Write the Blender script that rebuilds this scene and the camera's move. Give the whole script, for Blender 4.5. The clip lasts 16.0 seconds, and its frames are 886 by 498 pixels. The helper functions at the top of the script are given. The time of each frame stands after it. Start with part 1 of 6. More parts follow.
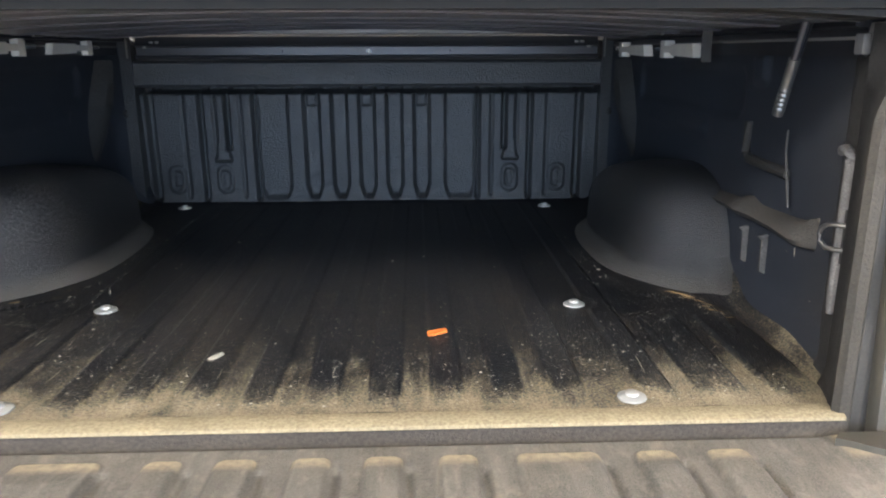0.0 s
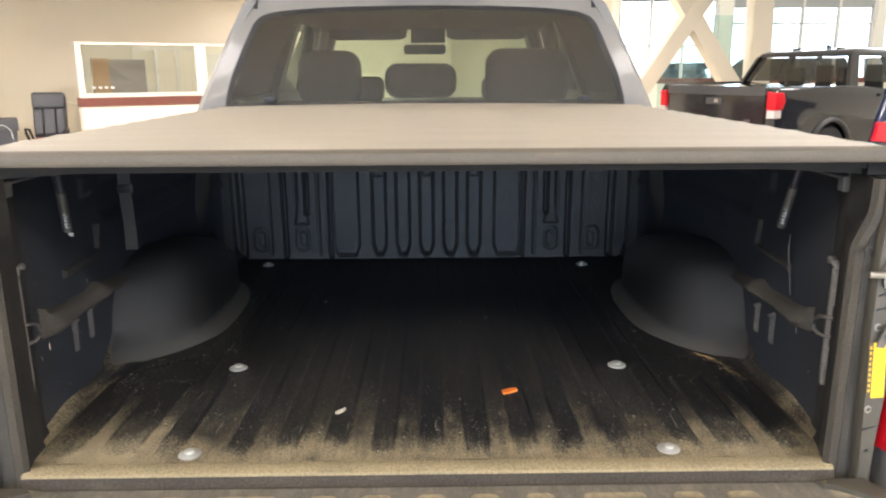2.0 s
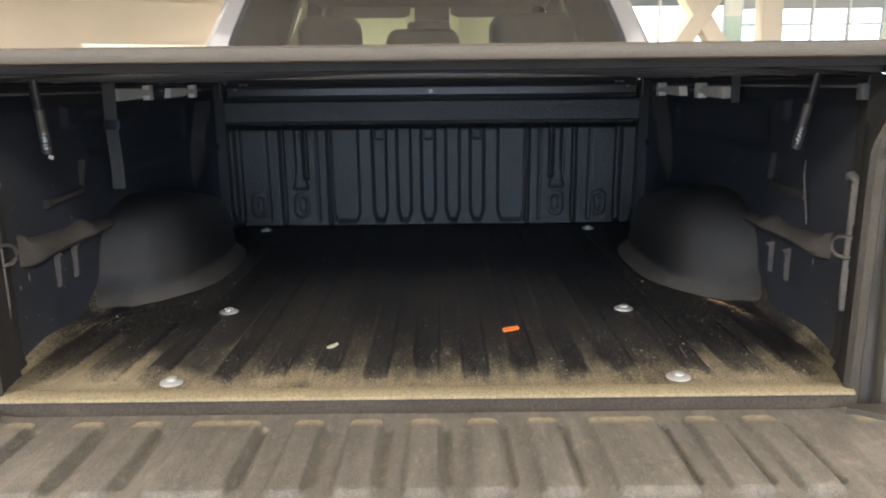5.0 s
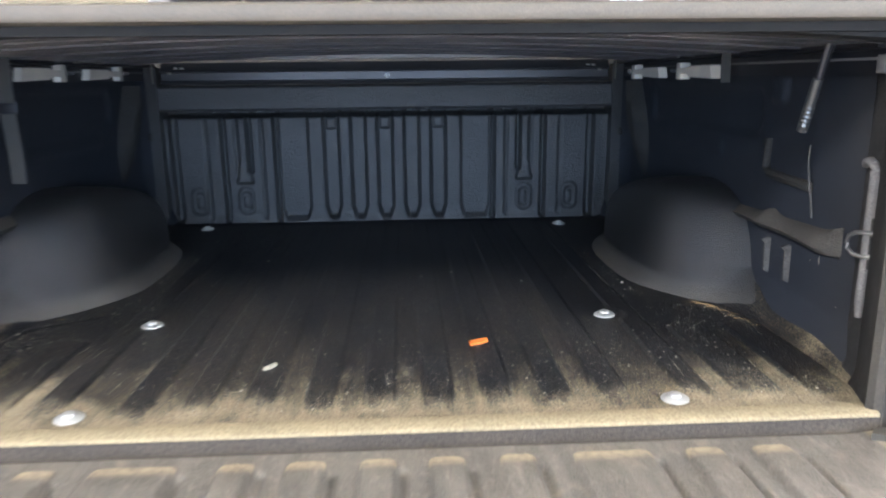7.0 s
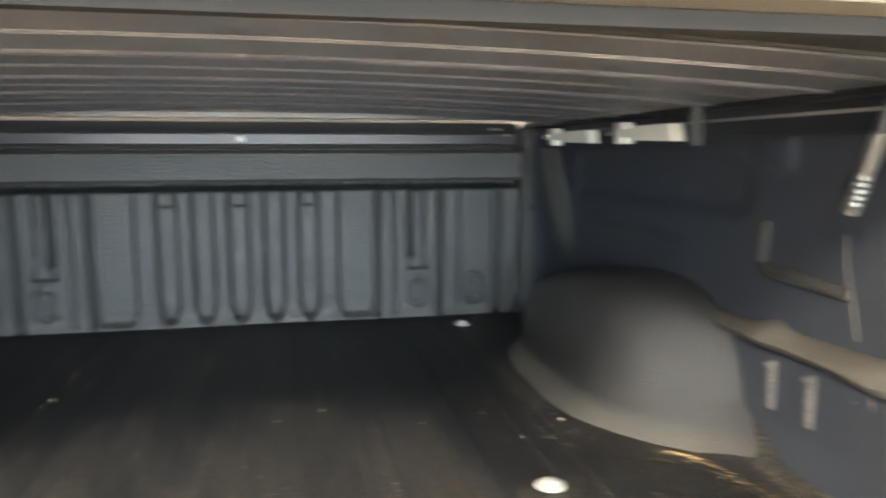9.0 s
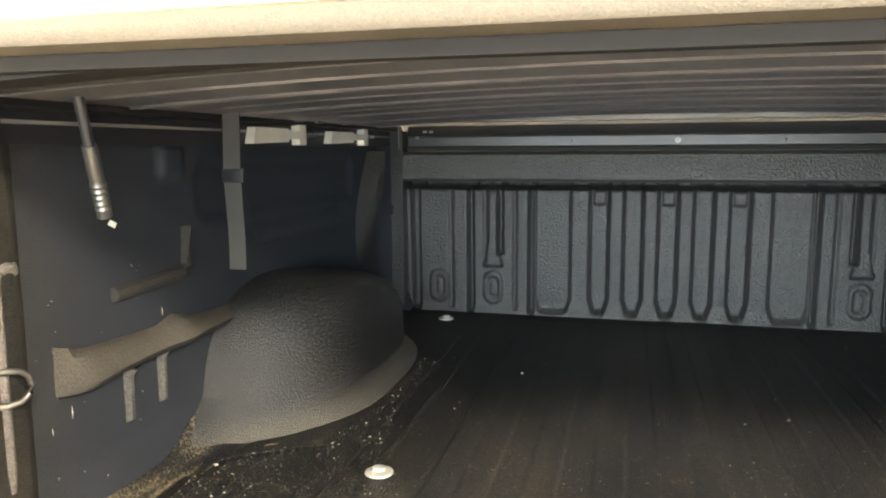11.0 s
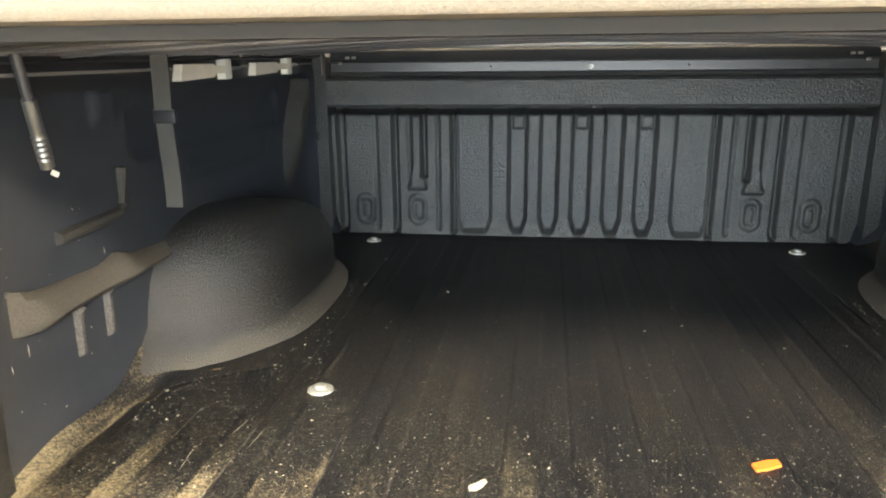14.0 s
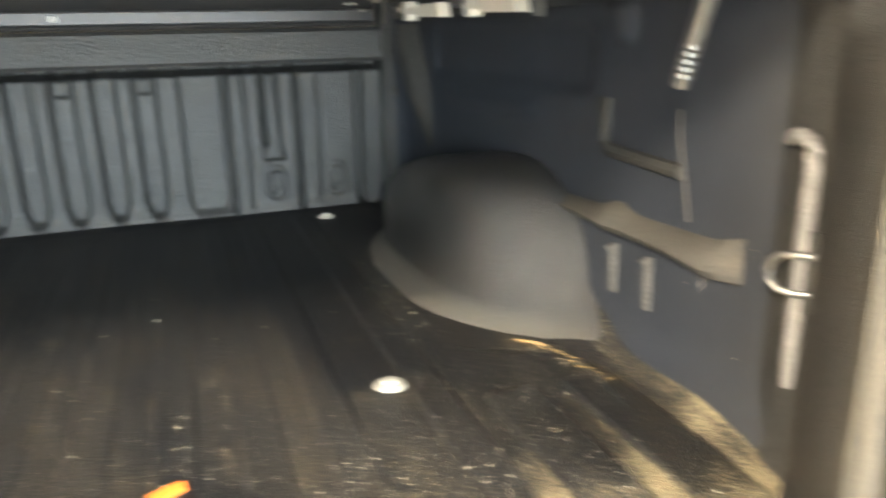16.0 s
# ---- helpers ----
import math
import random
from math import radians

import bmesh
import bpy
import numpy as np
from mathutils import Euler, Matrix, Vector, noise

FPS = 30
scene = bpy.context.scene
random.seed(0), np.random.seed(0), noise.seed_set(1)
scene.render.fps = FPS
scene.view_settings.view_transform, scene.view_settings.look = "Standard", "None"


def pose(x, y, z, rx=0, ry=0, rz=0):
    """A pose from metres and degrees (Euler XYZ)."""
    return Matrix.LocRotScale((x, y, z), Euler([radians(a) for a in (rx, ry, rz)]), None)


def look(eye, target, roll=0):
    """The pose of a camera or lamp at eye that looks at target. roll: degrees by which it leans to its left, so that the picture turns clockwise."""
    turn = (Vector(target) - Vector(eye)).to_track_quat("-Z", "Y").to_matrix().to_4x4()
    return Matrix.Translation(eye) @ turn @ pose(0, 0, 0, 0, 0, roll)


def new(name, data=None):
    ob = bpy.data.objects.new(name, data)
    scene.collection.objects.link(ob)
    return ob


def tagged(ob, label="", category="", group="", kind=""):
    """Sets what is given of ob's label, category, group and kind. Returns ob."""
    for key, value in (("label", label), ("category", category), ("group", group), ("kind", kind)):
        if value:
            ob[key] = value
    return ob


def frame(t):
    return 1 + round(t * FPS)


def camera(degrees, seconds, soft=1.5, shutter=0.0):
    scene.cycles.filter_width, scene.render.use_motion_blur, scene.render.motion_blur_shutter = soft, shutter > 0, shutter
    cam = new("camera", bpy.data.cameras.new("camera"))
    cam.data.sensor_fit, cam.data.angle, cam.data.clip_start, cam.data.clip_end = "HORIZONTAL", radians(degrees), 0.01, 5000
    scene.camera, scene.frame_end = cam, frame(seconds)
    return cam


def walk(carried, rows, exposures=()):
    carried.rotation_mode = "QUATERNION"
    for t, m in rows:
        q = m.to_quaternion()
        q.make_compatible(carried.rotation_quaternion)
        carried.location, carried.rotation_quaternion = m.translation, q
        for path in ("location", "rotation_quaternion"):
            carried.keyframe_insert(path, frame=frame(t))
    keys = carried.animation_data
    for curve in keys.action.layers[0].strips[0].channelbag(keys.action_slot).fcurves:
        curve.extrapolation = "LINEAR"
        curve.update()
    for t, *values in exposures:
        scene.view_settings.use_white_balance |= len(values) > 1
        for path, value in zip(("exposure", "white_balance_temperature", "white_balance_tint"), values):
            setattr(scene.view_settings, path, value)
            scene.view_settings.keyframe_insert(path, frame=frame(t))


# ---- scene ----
cam = camera(62.3, 16.0, soft=2.0, shutter=0.5)
PATH = [
    (0, (0.158, -0.935, 0.54), (0.228, 0.994, 0.019), -0.2),
    (0.2, (0.131, -0.974, 0.557), (0.199, 0.956, 0.035), -0.2),
    (0.5, (0.073, -1.074, 0.583), (0.149, 0.855, 0.06), -0.1),
    (1, (0.031, -1.192, 0.663), (0.091, 0.737, 0.14), -0.3),
    (1.5, (0.01, -1.244, 0.766), (0.057, 0.693, 0.269), -0.2),
    (2, (0.011, -1.259, 0.774), (0.036, 0.684, 0.302), -0.3),
    (2.5, (0.001, -1.27, 0.774), (-0.081, 0.687, 0.371), -0.2),
    (3, (-0.009, -1.265, 0.765), (-0.146, 0.695, 0.391), -0.6),
    (3.5, (-0.003, -1.242, 0.675), (-0.05, 0.721, 0.297), -0.6),
    (4, (0.035, -1.228, 0.581), (0.029, 0.731, 0.178), -0.4),
    (4.2, (0.037, -1.227, 0.575), (0.032, 0.729, 0.158), -0.5),
    (6.3, (0.044, -1.206, 0.565), (0.081, 0.742, 0.113), -0.5),
    (6.5, (0.046, -1.175, 0.56), (0.102, 0.772, 0.106), -0.5),
    (7, (0.052, -0.996, 0.536), (0.152, 0.948, 0.077), -0.6),
    (7.5, (0.116, -0.692, 0.519), (0.465, 1.226, 0.073), -0.7),
    (8, (0.152, -0.509, 0.513), (0.846, 1.333, 0.161), -0.6),
    (8.5, (0.165, -0.446, 0.502), (0.934, 1.378, 0.215), -0.5),
    (9, (0.122, -0.423, 0.504), (0.533, 1.517, 0.243), -0.1),
    (9.5, (-0.033, -0.455, 0.509), (-0.176, 1.525, 0.267), -0.0),
    (10, (-0.119, -0.467, 0.504), (-0.575, 1.466, 0.266), -0.2),
    (10.2, (-0.125, -0.471, 0.501), (-0.634, 1.449, 0.266), -0.3),
    (12.3, (-0.148, -0.527, 0.575), (-0.519, 1.395, 0.164), -0.7),
    (12.5, (-0.141, -0.537, 0.576), (-0.492, 1.384, 0.142), -0.8),
    (13, (-0.14, -0.543, 0.579), (-0.446, 1.374, 0.098), -0.6),
    (13.5, (-0.142, -0.563, 0.578), (-0.431, 1.351, 0.075), -0.6),
    (14, (-0.128, -0.575, 0.579), (-0.399, 1.339, 0.066), -0.6),
    (14.5, (-0.121, -0.538, 0.569), (-0.354, 1.379, 0.051), -0.7),
    (15, (-0.096, -0.394, 0.548), (-0.265, 1.526, 0.015), -0.9),
    (15.2, (-0.085, -0.353, 0.546), (-0.159, 1.572, 0.008), -1.0),
    (15.5, (-0.006, -0.323, 0.53), (0.203, 1.589, -0.018), -1.1),
    (15.8, (0.149, -0.338, 0.516), (0.646, 1.517, -0.043), -1.1),
    (16, (0.252, -0.362, 0.495), (0.895, 1.444, -0.074), -1.2),
]
EXPOSURES = [(0, 1.22, 5500, 14), (0.5, 1.55, 5400, 15), (1.0, 1.25, 5800, 15), (1.7, 0.78, 5700, 14), (2.4, 0.53, 6100, 15), (3.1, 0.3, 5300, 14), (3.5, 0.32, 4900, 13), (4.0, 0.52, 5700, 14), (4.2, 0.56, 5900, 14), (6.5, 1.07, 5400, 15), (7.5, 1.76, 5200, 14), (8.0, 2.1, 5900, 11), (8.5, 2.35, 5900, 10), (9.3, 2.7, 6900, 9), (10.2, 2.55, 7000, 9), (12.3, 2.2, 6800, 9), (13.5, 2.42, 6700, 9), (15.0, 2.7, 7000, 8), (15.5, 3.05, 7000, 8), (16, 2.9, 6900, 8)]
walk(cam, [(t, look(eye, target, roll)) for t, eye, target, roll in PATH], EXPOSURES)

# ---- world, lights, exposure ----
GROUND, CEIL = -0.86, 2.95
world = bpy.data.worlds.new("sky")
scene.world = world
world.use_nodes = True
wn = world.node_tree.nodes
sky = wn.new("ShaderNodeTexSky")
sky.sky_type, sky.sun_disc, sky.sun_elevation, sky.sun_rotation = "NISHITA", False, radians(40), radians(60)
world.node_tree.links.new(sky.outputs[0], wn["Background"].inputs[0])
wn["Background"].inputs[1].default_value = 0.15


sun = new("sun", bpy.data.lights.new("sun", "SUN"))
sun.data.energy, sun.data.angle, sun.data.color = 3.0, radians(0.5), (1.0, 0.95, 0.88)
sun.matrix_world = look((12, 22, 30), (0, 14, 0))


def area_lamp(name, m, sx, sy, watts, colour):
    data = bpy.data.lights.new(name, "AREA")
    data.shape, data.size, data.size_y, data.energy, data.color = "RECTANGLE", sx, sy, watts, colour
    ob = new(name, data)
    ob.matrix_world = m
    return ob


WARM = (1.0, 0.90, 0.77)
DAY = (0.80, 0.90, 1.0)
for px, py, watts in ((-3.15, -3.4, 225), (3.15, -3.4, 225), (-3.6, -6.4, 120), (3.6, -6.4, 120), (-4.5, 1.5, 140), (4.5, 1.5, 140), (-4.5, 5.0, 140), (4.0, 6.5, 150), (8.5, 9.0, 110), (-8.0, 6.0, 340), (-1.5, 9.0, 260), (1.5, 14.5, 210)):
    area_lamp("ceiling_lamp", pose(px, py, CEIL - 0.06), 1.15, 1.15, watts, WARM)
# fill lamps added under the soffit, out of view, to brighten the office wall
for u, w in ((-5.2, 65), (5.4, 90)):
    area_lamp("office_fill_lamp", pose(-6.2, 12.0, 2.31, 0, 0, 30) @ pose(u, 1.0, 0), 1.15, 1.15, w, WARM)
area_lamp("window_light", pose(10.0, 16.4, 1.5, -90), 10.0, 1.9, 300, DAY)
area_lamp("rear_window_light", pose(0, -9.9, 0.95, 90), 15.0, 2.9, 440, (0.72, 0.86, 1.0))


# ---- materials ----
def mat(name, base, rough=0.5, metal=0.0, vary=0.15, scale=6.0, grain=0.0, grain_scale=300.0, bump=0.0, bump_scale=250.0, second=None, second_at=0.55, coat=0.0, spec=0.5, island=0.0):
    """A surface with two scales of tone, fine relief and, where given, patches of a second colour."""
    m = bpy.data.materials.new(name)
    m.use_nodes = True
    n, link = m.node_tree.nodes, m.node_tree.links.new
    b = n["Principled BSDF"]
    co = n.new("ShaderNodeTexCoord")
    big = n.new("ShaderNodeTexNoise")
    big.inputs["Scale"].default_value, big.inputs["Detail"].default_value = scale, 5
    fine = n.new("ShaderNodeTexNoise")
    fine.inputs["Scale"].default_value, fine.inputs["Detail"].default_value = grain_scale, 2
    for t in (big, fine):
        link(co.outputs["Object"], t.inputs["Vector"])
    ramp = n.new("ShaderNodeMix")
    ramp.data_type = "RGBA"
    ramp.inputs[6].default_value = (*[c * (1 - vary) for c in base], 1)
    ramp.inputs[7].default_value = (*[min(1, c * (1 + vary)) for c in base], 1)
    link(big.outputs["Fac"], ramp.inputs[0])
    out = ramp.outputs[2]
    if grain:
        g = n.new("ShaderNodeMix")
        g.data_type, g.blend_type = "RGBA", "OVERLAY"
        g.inputs[0].default_value = grain
        link(out, g.inputs[6])
        link(fine.outputs["Fac"], g.inputs[7])
        out = g.outputs[2]
    if second:
        r = n.new("ShaderNodeMapRange")
        r.inputs[1].default_value, r.inputs[2].default_value = second_at, second_at + 0.15
        link(big.outputs["Fac"], r.inputs[0])
        s = n.new("ShaderNodeMix")
        s.data_type = "RGBA"
        link(r.outputs[0], s.inputs[0])
        link(out, s.inputs[6])
        s.inputs[7].default_value = (*second, 1)
        out = s.outputs[2]
    link(out, b.inputs["Base Color"])
    rr = n.new("ShaderNodeMapRange")
    rr.inputs[3].default_value, rr.inputs[4].default_value = max(0.02, rough - 0.08), min(1, rough + 0.08)
    link(big.outputs["Fac"], rr.inputs[0])
    link(rr.outputs[0], b.inputs["Roughness"])
    b.inputs["Metallic"].default_value = metal
    b.inputs["Coat Weight"].default_value = coat
    b.inputs["Coat Roughness"].default_value = 0.06
    b.inputs["Specular IOR Level"].default_value = spec
    if bump:
        bt = n.new("ShaderNodeTexNoise")
        bt.inputs["Scale"].default_value, bt.inputs["Detail"].default_value = bump_scale, 2
        link(co.outputs["Object"], bt.inputs["Vector"])
        bp = n.new("ShaderNodeBump")
        bp.inputs["Strength"].default_value, bp.inputs["Distance"].default_value = bump, 0.004
        link(bt.outputs["Fac"], bp.inputs["Height"])
        link(bp.outputs[0], b.inputs["Normal"])
    return m


def ranged(n, link, sock, a, b, lo, hi, smooth=False):
    """A socket mapped from a..b to lo..hi, clamped."""
    r = n.new("ShaderNodeMapRange")
    if smooth:
        r.interpolation_type = "SMOOTHSTEP"
    for k, v in enumerate((a, b, lo, hi)):
        r.inputs[1 + k].default_value = v
    link(sock, r.inputs[0])
    return r.outputs[0]


def sums(n, link, op, a, b, clamp=False):
    """Two sockets, or a socket and a number, through one sum."""
    k = n.new("ShaderNodeMath")
    k.operation, k.use_clamp = op, clamp
    for i, v in enumerate((a, b)):
        if isinstance(v, (int, float)):
            k.inputs[i].default_value = v
        else:
            link(v, k.inputs[i])
    return k.outputs[0]


def clouds(n, link, vector, scale, detail, rough=0.5, stretch=None):
    """Noise over a vector, drawn out along an axis where stretch is given."""
    t = n.new("ShaderNodeTexNoise")
    t.inputs["Scale"].default_value, t.inputs["Detail"].default_value, t.inputs["Roughness"].default_value = scale, detail, rough
    if stretch:
        m = n.new("ShaderNodeMapping")
        m.inputs["Scale"].default_value = stretch
        link(vector, m.inputs[0])
        vector = m.outputs[0]
    link(vector, t.inputs["Vector"])
    return t.outputs["Fac"]


def lay_dust(m, fac, dust, rough):
    """Covers a material with dust by a factor, and dulls it there."""
    n, link = m.node_tree.nodes, m.node_tree.links.new
    b = n["Principled BSDF"]
    old = b.inputs["Base Color"].links[0].from_socket
    mix = n.new("ShaderNodeMix")
    mix.data_type = "RGBA"
    link(fac, mix.inputs[0])
    link(old, mix.inputs[6])
    mix.inputs[7].default_value = (*dust, 1)
    link(mix.outputs[2], b.inputs["Base Color"])
    link(ranged(n, link, fac, 0, 1, rough, 0.92), b.inputs["Roughness"])


def dusty(name, base, dust, rough, near, far, base_dust, bump, bump_scale, axis=1, spec=0.5):
    """Sprayed black liner with tan road dust that thins out along one axis."""
    m = mat(name, base, rough, vary=0.25, scale=9, bump=bump, bump_scale=bump_scale, spec=spec)
    n, link = m.node_tree.nodes, m.node_tree.links.new
    co, xyz = n.new("ShaderNodeTexCoord"), n.new("ShaderNodeSeparateXYZ")
    at = co.outputs["Object"]
    link(at, xyz.inputs[0])
    fall = ranged(n, link, xyz.outputs[axis], near, far, 1.0, base_dust, True)
    patch = ranged(n, link, clouds(n, link, at, 7, 8, 0.65, (1.0, 0.35, 1.0)), 0.3, 0.7, 0.45, 1.25)
    speck = ranged(n, link, clouds(n, link, at, 310, 7), 0.37, 0.63, 0.18, 1.28)
    lay_dust(m, sums(n, link, "MULTIPLY", sums(n, link, "MULTIPLY", fall, patch), speck, True), dust, rough)
    return m


def bed_floor_liner(name, base, dust, rough):
    """Black sprayed floor: caked tan at the sill, broken streaks between the ribs, a thin speckle further in."""
    m = mat(name, base, rough, vary=0.3, scale=9, bump=1.0, bump_scale=270, spec=0.30)
    n, link = m.node_tree.nodes, m.node_tree.links.new
    co, xyz = n.new("ShaderNodeTexCoord"), n.new("ShaderNodeSeparateXYZ")
    at = co.outputs["Object"]
    link(at, xyz.inputs[0])
    x, y, z = xyz.outputs
    outer = sums(n, link, "ABSOLUTE", x, 0.0)
    # further in beside the posts
    depth = sums(n, link, "SUBTRACT", y, ranged(n, link, outer, 0.46, 0.72, 0.0, 0.12, True))
    wavy = sums(n, link, "MULTIPLY", clouds(n, link, at, 5.5, 3, 0.5), 0.16)
    depth = sums(n, link, "SUBTRACT", depth, sums(n, link, "SUBTRACT", wavy, 0.08))
    depth = sums(n, link, "ADD", depth, ranged(n, link, x, 0.35, 0.62, 0.0, 0.045))
    amount = sums(n, link, "SUBTRACT", ranged(n, link, depth, 0.05, 0.25, 0.85, 0.42, True), ranged(n, link, depth, 0.15, 0.40, 0.0, 0.42, True))
    # rib tops are swept clean; hollows keep it
    swept = ranged(n, link, z, 0.0012, 0.0042, -0.06, 0.32)
    far_in = sums(n, link, "MULTIPLY", ranged(n, link, y, 0.11, 0.19, 0.4, 1.0), ranged(n, link, y, 0.45, 0.8, 1.0, 0.15))
    amount = sums(n, link, "SUBTRACT", amount, sums(n, link, "MULTIPLY", swept, far_in))
    # the fillets along both sides hold a film
    film = sums(n, link, "MULTIPLY", ranged(n, link, outer, 0.800, 0.834, 0.0, 0.50), ranged(n, link, y, 0.16, 0.30, 0.1, 1.0))
    amount = sums(n, link, "ADD", amount, film)
    # the wide hollows beside the housings stay dusty longest
    hollow = sums(n, link, "MULTIPLY", sums(n, link, "MULTIPLY", ranged(n, link, outer, 0.51, 0.60, 0.0, 0.10), ranged(n, link, x, -0.3, 0.3, 1.0, 0.0)), ranged(n, link, z, 0.0008, 0.0040, 1.0, 0.0))
    amount = sums(n, link, "ADD", amount, sums(n, link, "MULTIPLY", hollow, ranged(n, link, y, 0.38, 0.54, 1.0, 0.0)))
    speck = ranged(n, link, clouds(n, link, at, 240, 6, 0.7), 0.30, 0.70, -0.48, 0.48)
    streak = ranged(n, link, clouds(n, link, at, 7, 7, 0.7, (7.0, 0.7, 1.0)), 0.3, 0.7, -0.20, 0.20)
    patch = ranged(n, link, clouds(n, link, at, 10, 7, 0.65), 0.3, 0.7, -0.26, 0.26)
    broken = sums(n, link, "ADD", sums(n, link, "ADD", amount, speck), sums(n, link, "ADD", streak, patch))
    fac = ranged(n, link, broken, 0.27, 0.95, 0.0, 0.95)
    # a haze of fine speckle over the rest, worn thin in drifts
    haze = sums(n, link, "MULTIPLY", ranged(n, link, clouds(n, link, at, 190, 6, 0.72), 0.50, 0.66, 0.0, 0.36), ranged(n, link, clouds(n, link, at, 3.2, 9, 0.7, (1.0, 0.35, 1.0)), 0.42, 0.72, 0.10, 1.5))
    haze = sums(n, link, "MULTIPLY", haze, ranged(n, link, y, 0.5, 1.1, 1.0, 0.25))
    lay_dust(m, sums(n, link, "ADD", fac, haze, True), dust, rough)
    return m


def glass(name, tint, ior=1.45, rough=0.0):
    m = bpy.data.materials.new(name)
    m.use_nodes = True
    n, link = m.node_tree.nodes, m.node_tree.links.new
    n.remove(n["Principled BSDF"])
    tr, gl, mix, lw = n.new("ShaderNodeBsdfTransparent"), n.new("ShaderNodeBsdfGlossy"), n.new("ShaderNodeMixShader"), n.new("ShaderNodeLayerWeight")
    power, gloss = n.new("ShaderNodeMath"), n.new("ShaderNodeMapRange")
    tr.inputs[0].default_value, gl.inputs[1].default_value, lw.inputs[0].default_value = (*tint, 1), rough, 0.5
    # gloss of a pane rises from its head-on value to a full mirror at grazing angles
    power.operation, power.inputs[1].default_value = "POWER", 5.0
    gloss.inputs[3].default_value, gloss.inputs[4].default_value = 2 * ((ior - 1) / (ior + 1)) ** 2, 1.0
    link(lw.outputs["Facing"], power.inputs[0])
    link(power.outputs[0], gloss.inputs[0])
    link(gloss.outputs[0], mix.inputs[0])
    link(tr.outputs[0], mix.inputs[1])
    link(gl.outputs[0], mix.inputs[2])
    link(mix.outputs[0], n["Material Output"].inputs[0])
    return m


def glow(name, colour, strength):
    m = bpy.data.materials.new(name)
    m.use_nodes = True
    b = m.node_tree.nodes["Principled BSDF"]
    b.inputs["Base Color"].default_value = (*colour, 1)
    b.inputs["Emission Color"].default_value, b.inputs["Emission Strength"].default_value = (*colour, 1), strength
    return m


DUST = (0.315, 0.262, 0.165)
M_FLOOR = bed_floor_liner("dusty_bed_liner", (0.0085, 0.0094, 0.012), DUST, 0.46)
M_WELL = dusty("housing_liner", (0.015, 0.015, 0.016), (0.092, 0.083, 0.064), 0.29, 0.002, 0.055, 0.10, 1.0, 380, axis=2, spec=0.95)
M_LINER = mat("black_bed_liner", (0.047, 0.047, 0.046), 0.32, vary=0.3, scale=5, bump=1.0, bump_scale=185)
M_WALL = dusty("side_liner", (0.029, 0.033, 0.042), (0.050, 0.046, 0.040), 0.55, 0.10, 0.45, 0.05, 0.35, 620, spec=0.35)
M_LIP = mat("dusty_sill", (0.285, 0.235, 0.138), 0.92, vary=0.28, scale=14, grain=0.6, grain_scale=200, second=(0.18, 0.145, 0.085), second_at=0.60, bump=0.5)
M_CRUST = mat("dirty_sill_face", (0.060, 0.050, 0.038), 0.85, vary=0.45, scale=7, grain=0.6, grain_scale=160, second=(0.12, 0.10, 0.068), second_at=0.62, bump=0.6)
M_GATE = mat("scuffed_tailgate_liner", (0.142, 0.130, 0.106), 0.75, vary=0.35, scale=16, grain=0.9, grain_scale=420, second=(0.26, 0.23, 0.17), second_at=0.64, bump=0.9, bump_scale=420)


def worn_ends(m, tan, y0, y1, z0, z1):
    """Rubs the high rib ends near the hinge down to a tan film."""
    n, link = m.node_tree.nodes, m.node_tree.links.new
    b = n["Principled BSDF"]
    old = b.inputs["Base Color"].links[0].from_socket
    co, xyz, noise = n.new("ShaderNodeTexCoord"), n.new("ShaderNodeSeparateXYZ"), n.new("ShaderNodeTexNoise")
    noise.inputs["Scale"].default_value, noise.inputs["Detail"].default_value = 90, 6
    link(co.outputs["Object"], xyz.inputs[0])
    link(co.outputs["Object"], noise.inputs["Vector"])
    fac = None
    for sock, a, c, lo, hi in ((xyz.outputs[1], y0, y1, 0.0, 1.0), (xyz.outputs[2], z0, z1, 0.0, 1.0), (noise.outputs["Fac"], 0.3, 0.6, 0.35, 1.0)):
        r = n.new("ShaderNodeMapRange")
        r.inputs[1].default_value, r.inputs[2].default_value, r.inputs[3].default_value, r.inputs[4].default_value = a, c, lo, hi
        link(sock, r.inputs[0])
        if fac is None:
            fac = r.outputs[0]
        else:
            k = n.new("ShaderNodeMath")
            k.operation = "MULTIPLY"
            link(fac, k.inputs[0])
            link(r.outputs[0], k.inputs[1])
            fac = k.outputs[0]
    mix = n.new("ShaderNodeMix")
    mix.data_type = "RGBA"
    link(fac, mix.inputs[0])
    link(old, mix.inputs[6])
    mix.inputs[7].default_value = (*tan, 1)
    link(mix.outputs[2], b.inputs["Base Color"])


gate_nodes, gate_link = M_GATE.node_tree.nodes, M_GATE.node_tree.links.new
gate_at = gate_nodes.new("ShaderNodeTexCoord").outputs["Object"]
lay_dust(M_GATE, sums(gate_nodes, gate_link, "ADD", ranged(gate_nodes, gate_link, clouds(gate_nodes, gate_link, gate_at, 9, 7, 0.68, (3.0, 0.35, 1.0)), 0.46, 0.70, 0.0, 0.60), ranged(gate_nodes, gate_link, clouds(gate_nodes, gate_link, gate_at, 75, 6, 0.75, (1.2, 0.6, 1.0)), 0.52, 0.66, 0.0, 0.60), True), (0.255, 0.232, 0.190), 0.74)
worn_ends(M_GATE, (0.42, 0.35, 0.22), -0.022, 0.000, -0.0285, -0.0262)
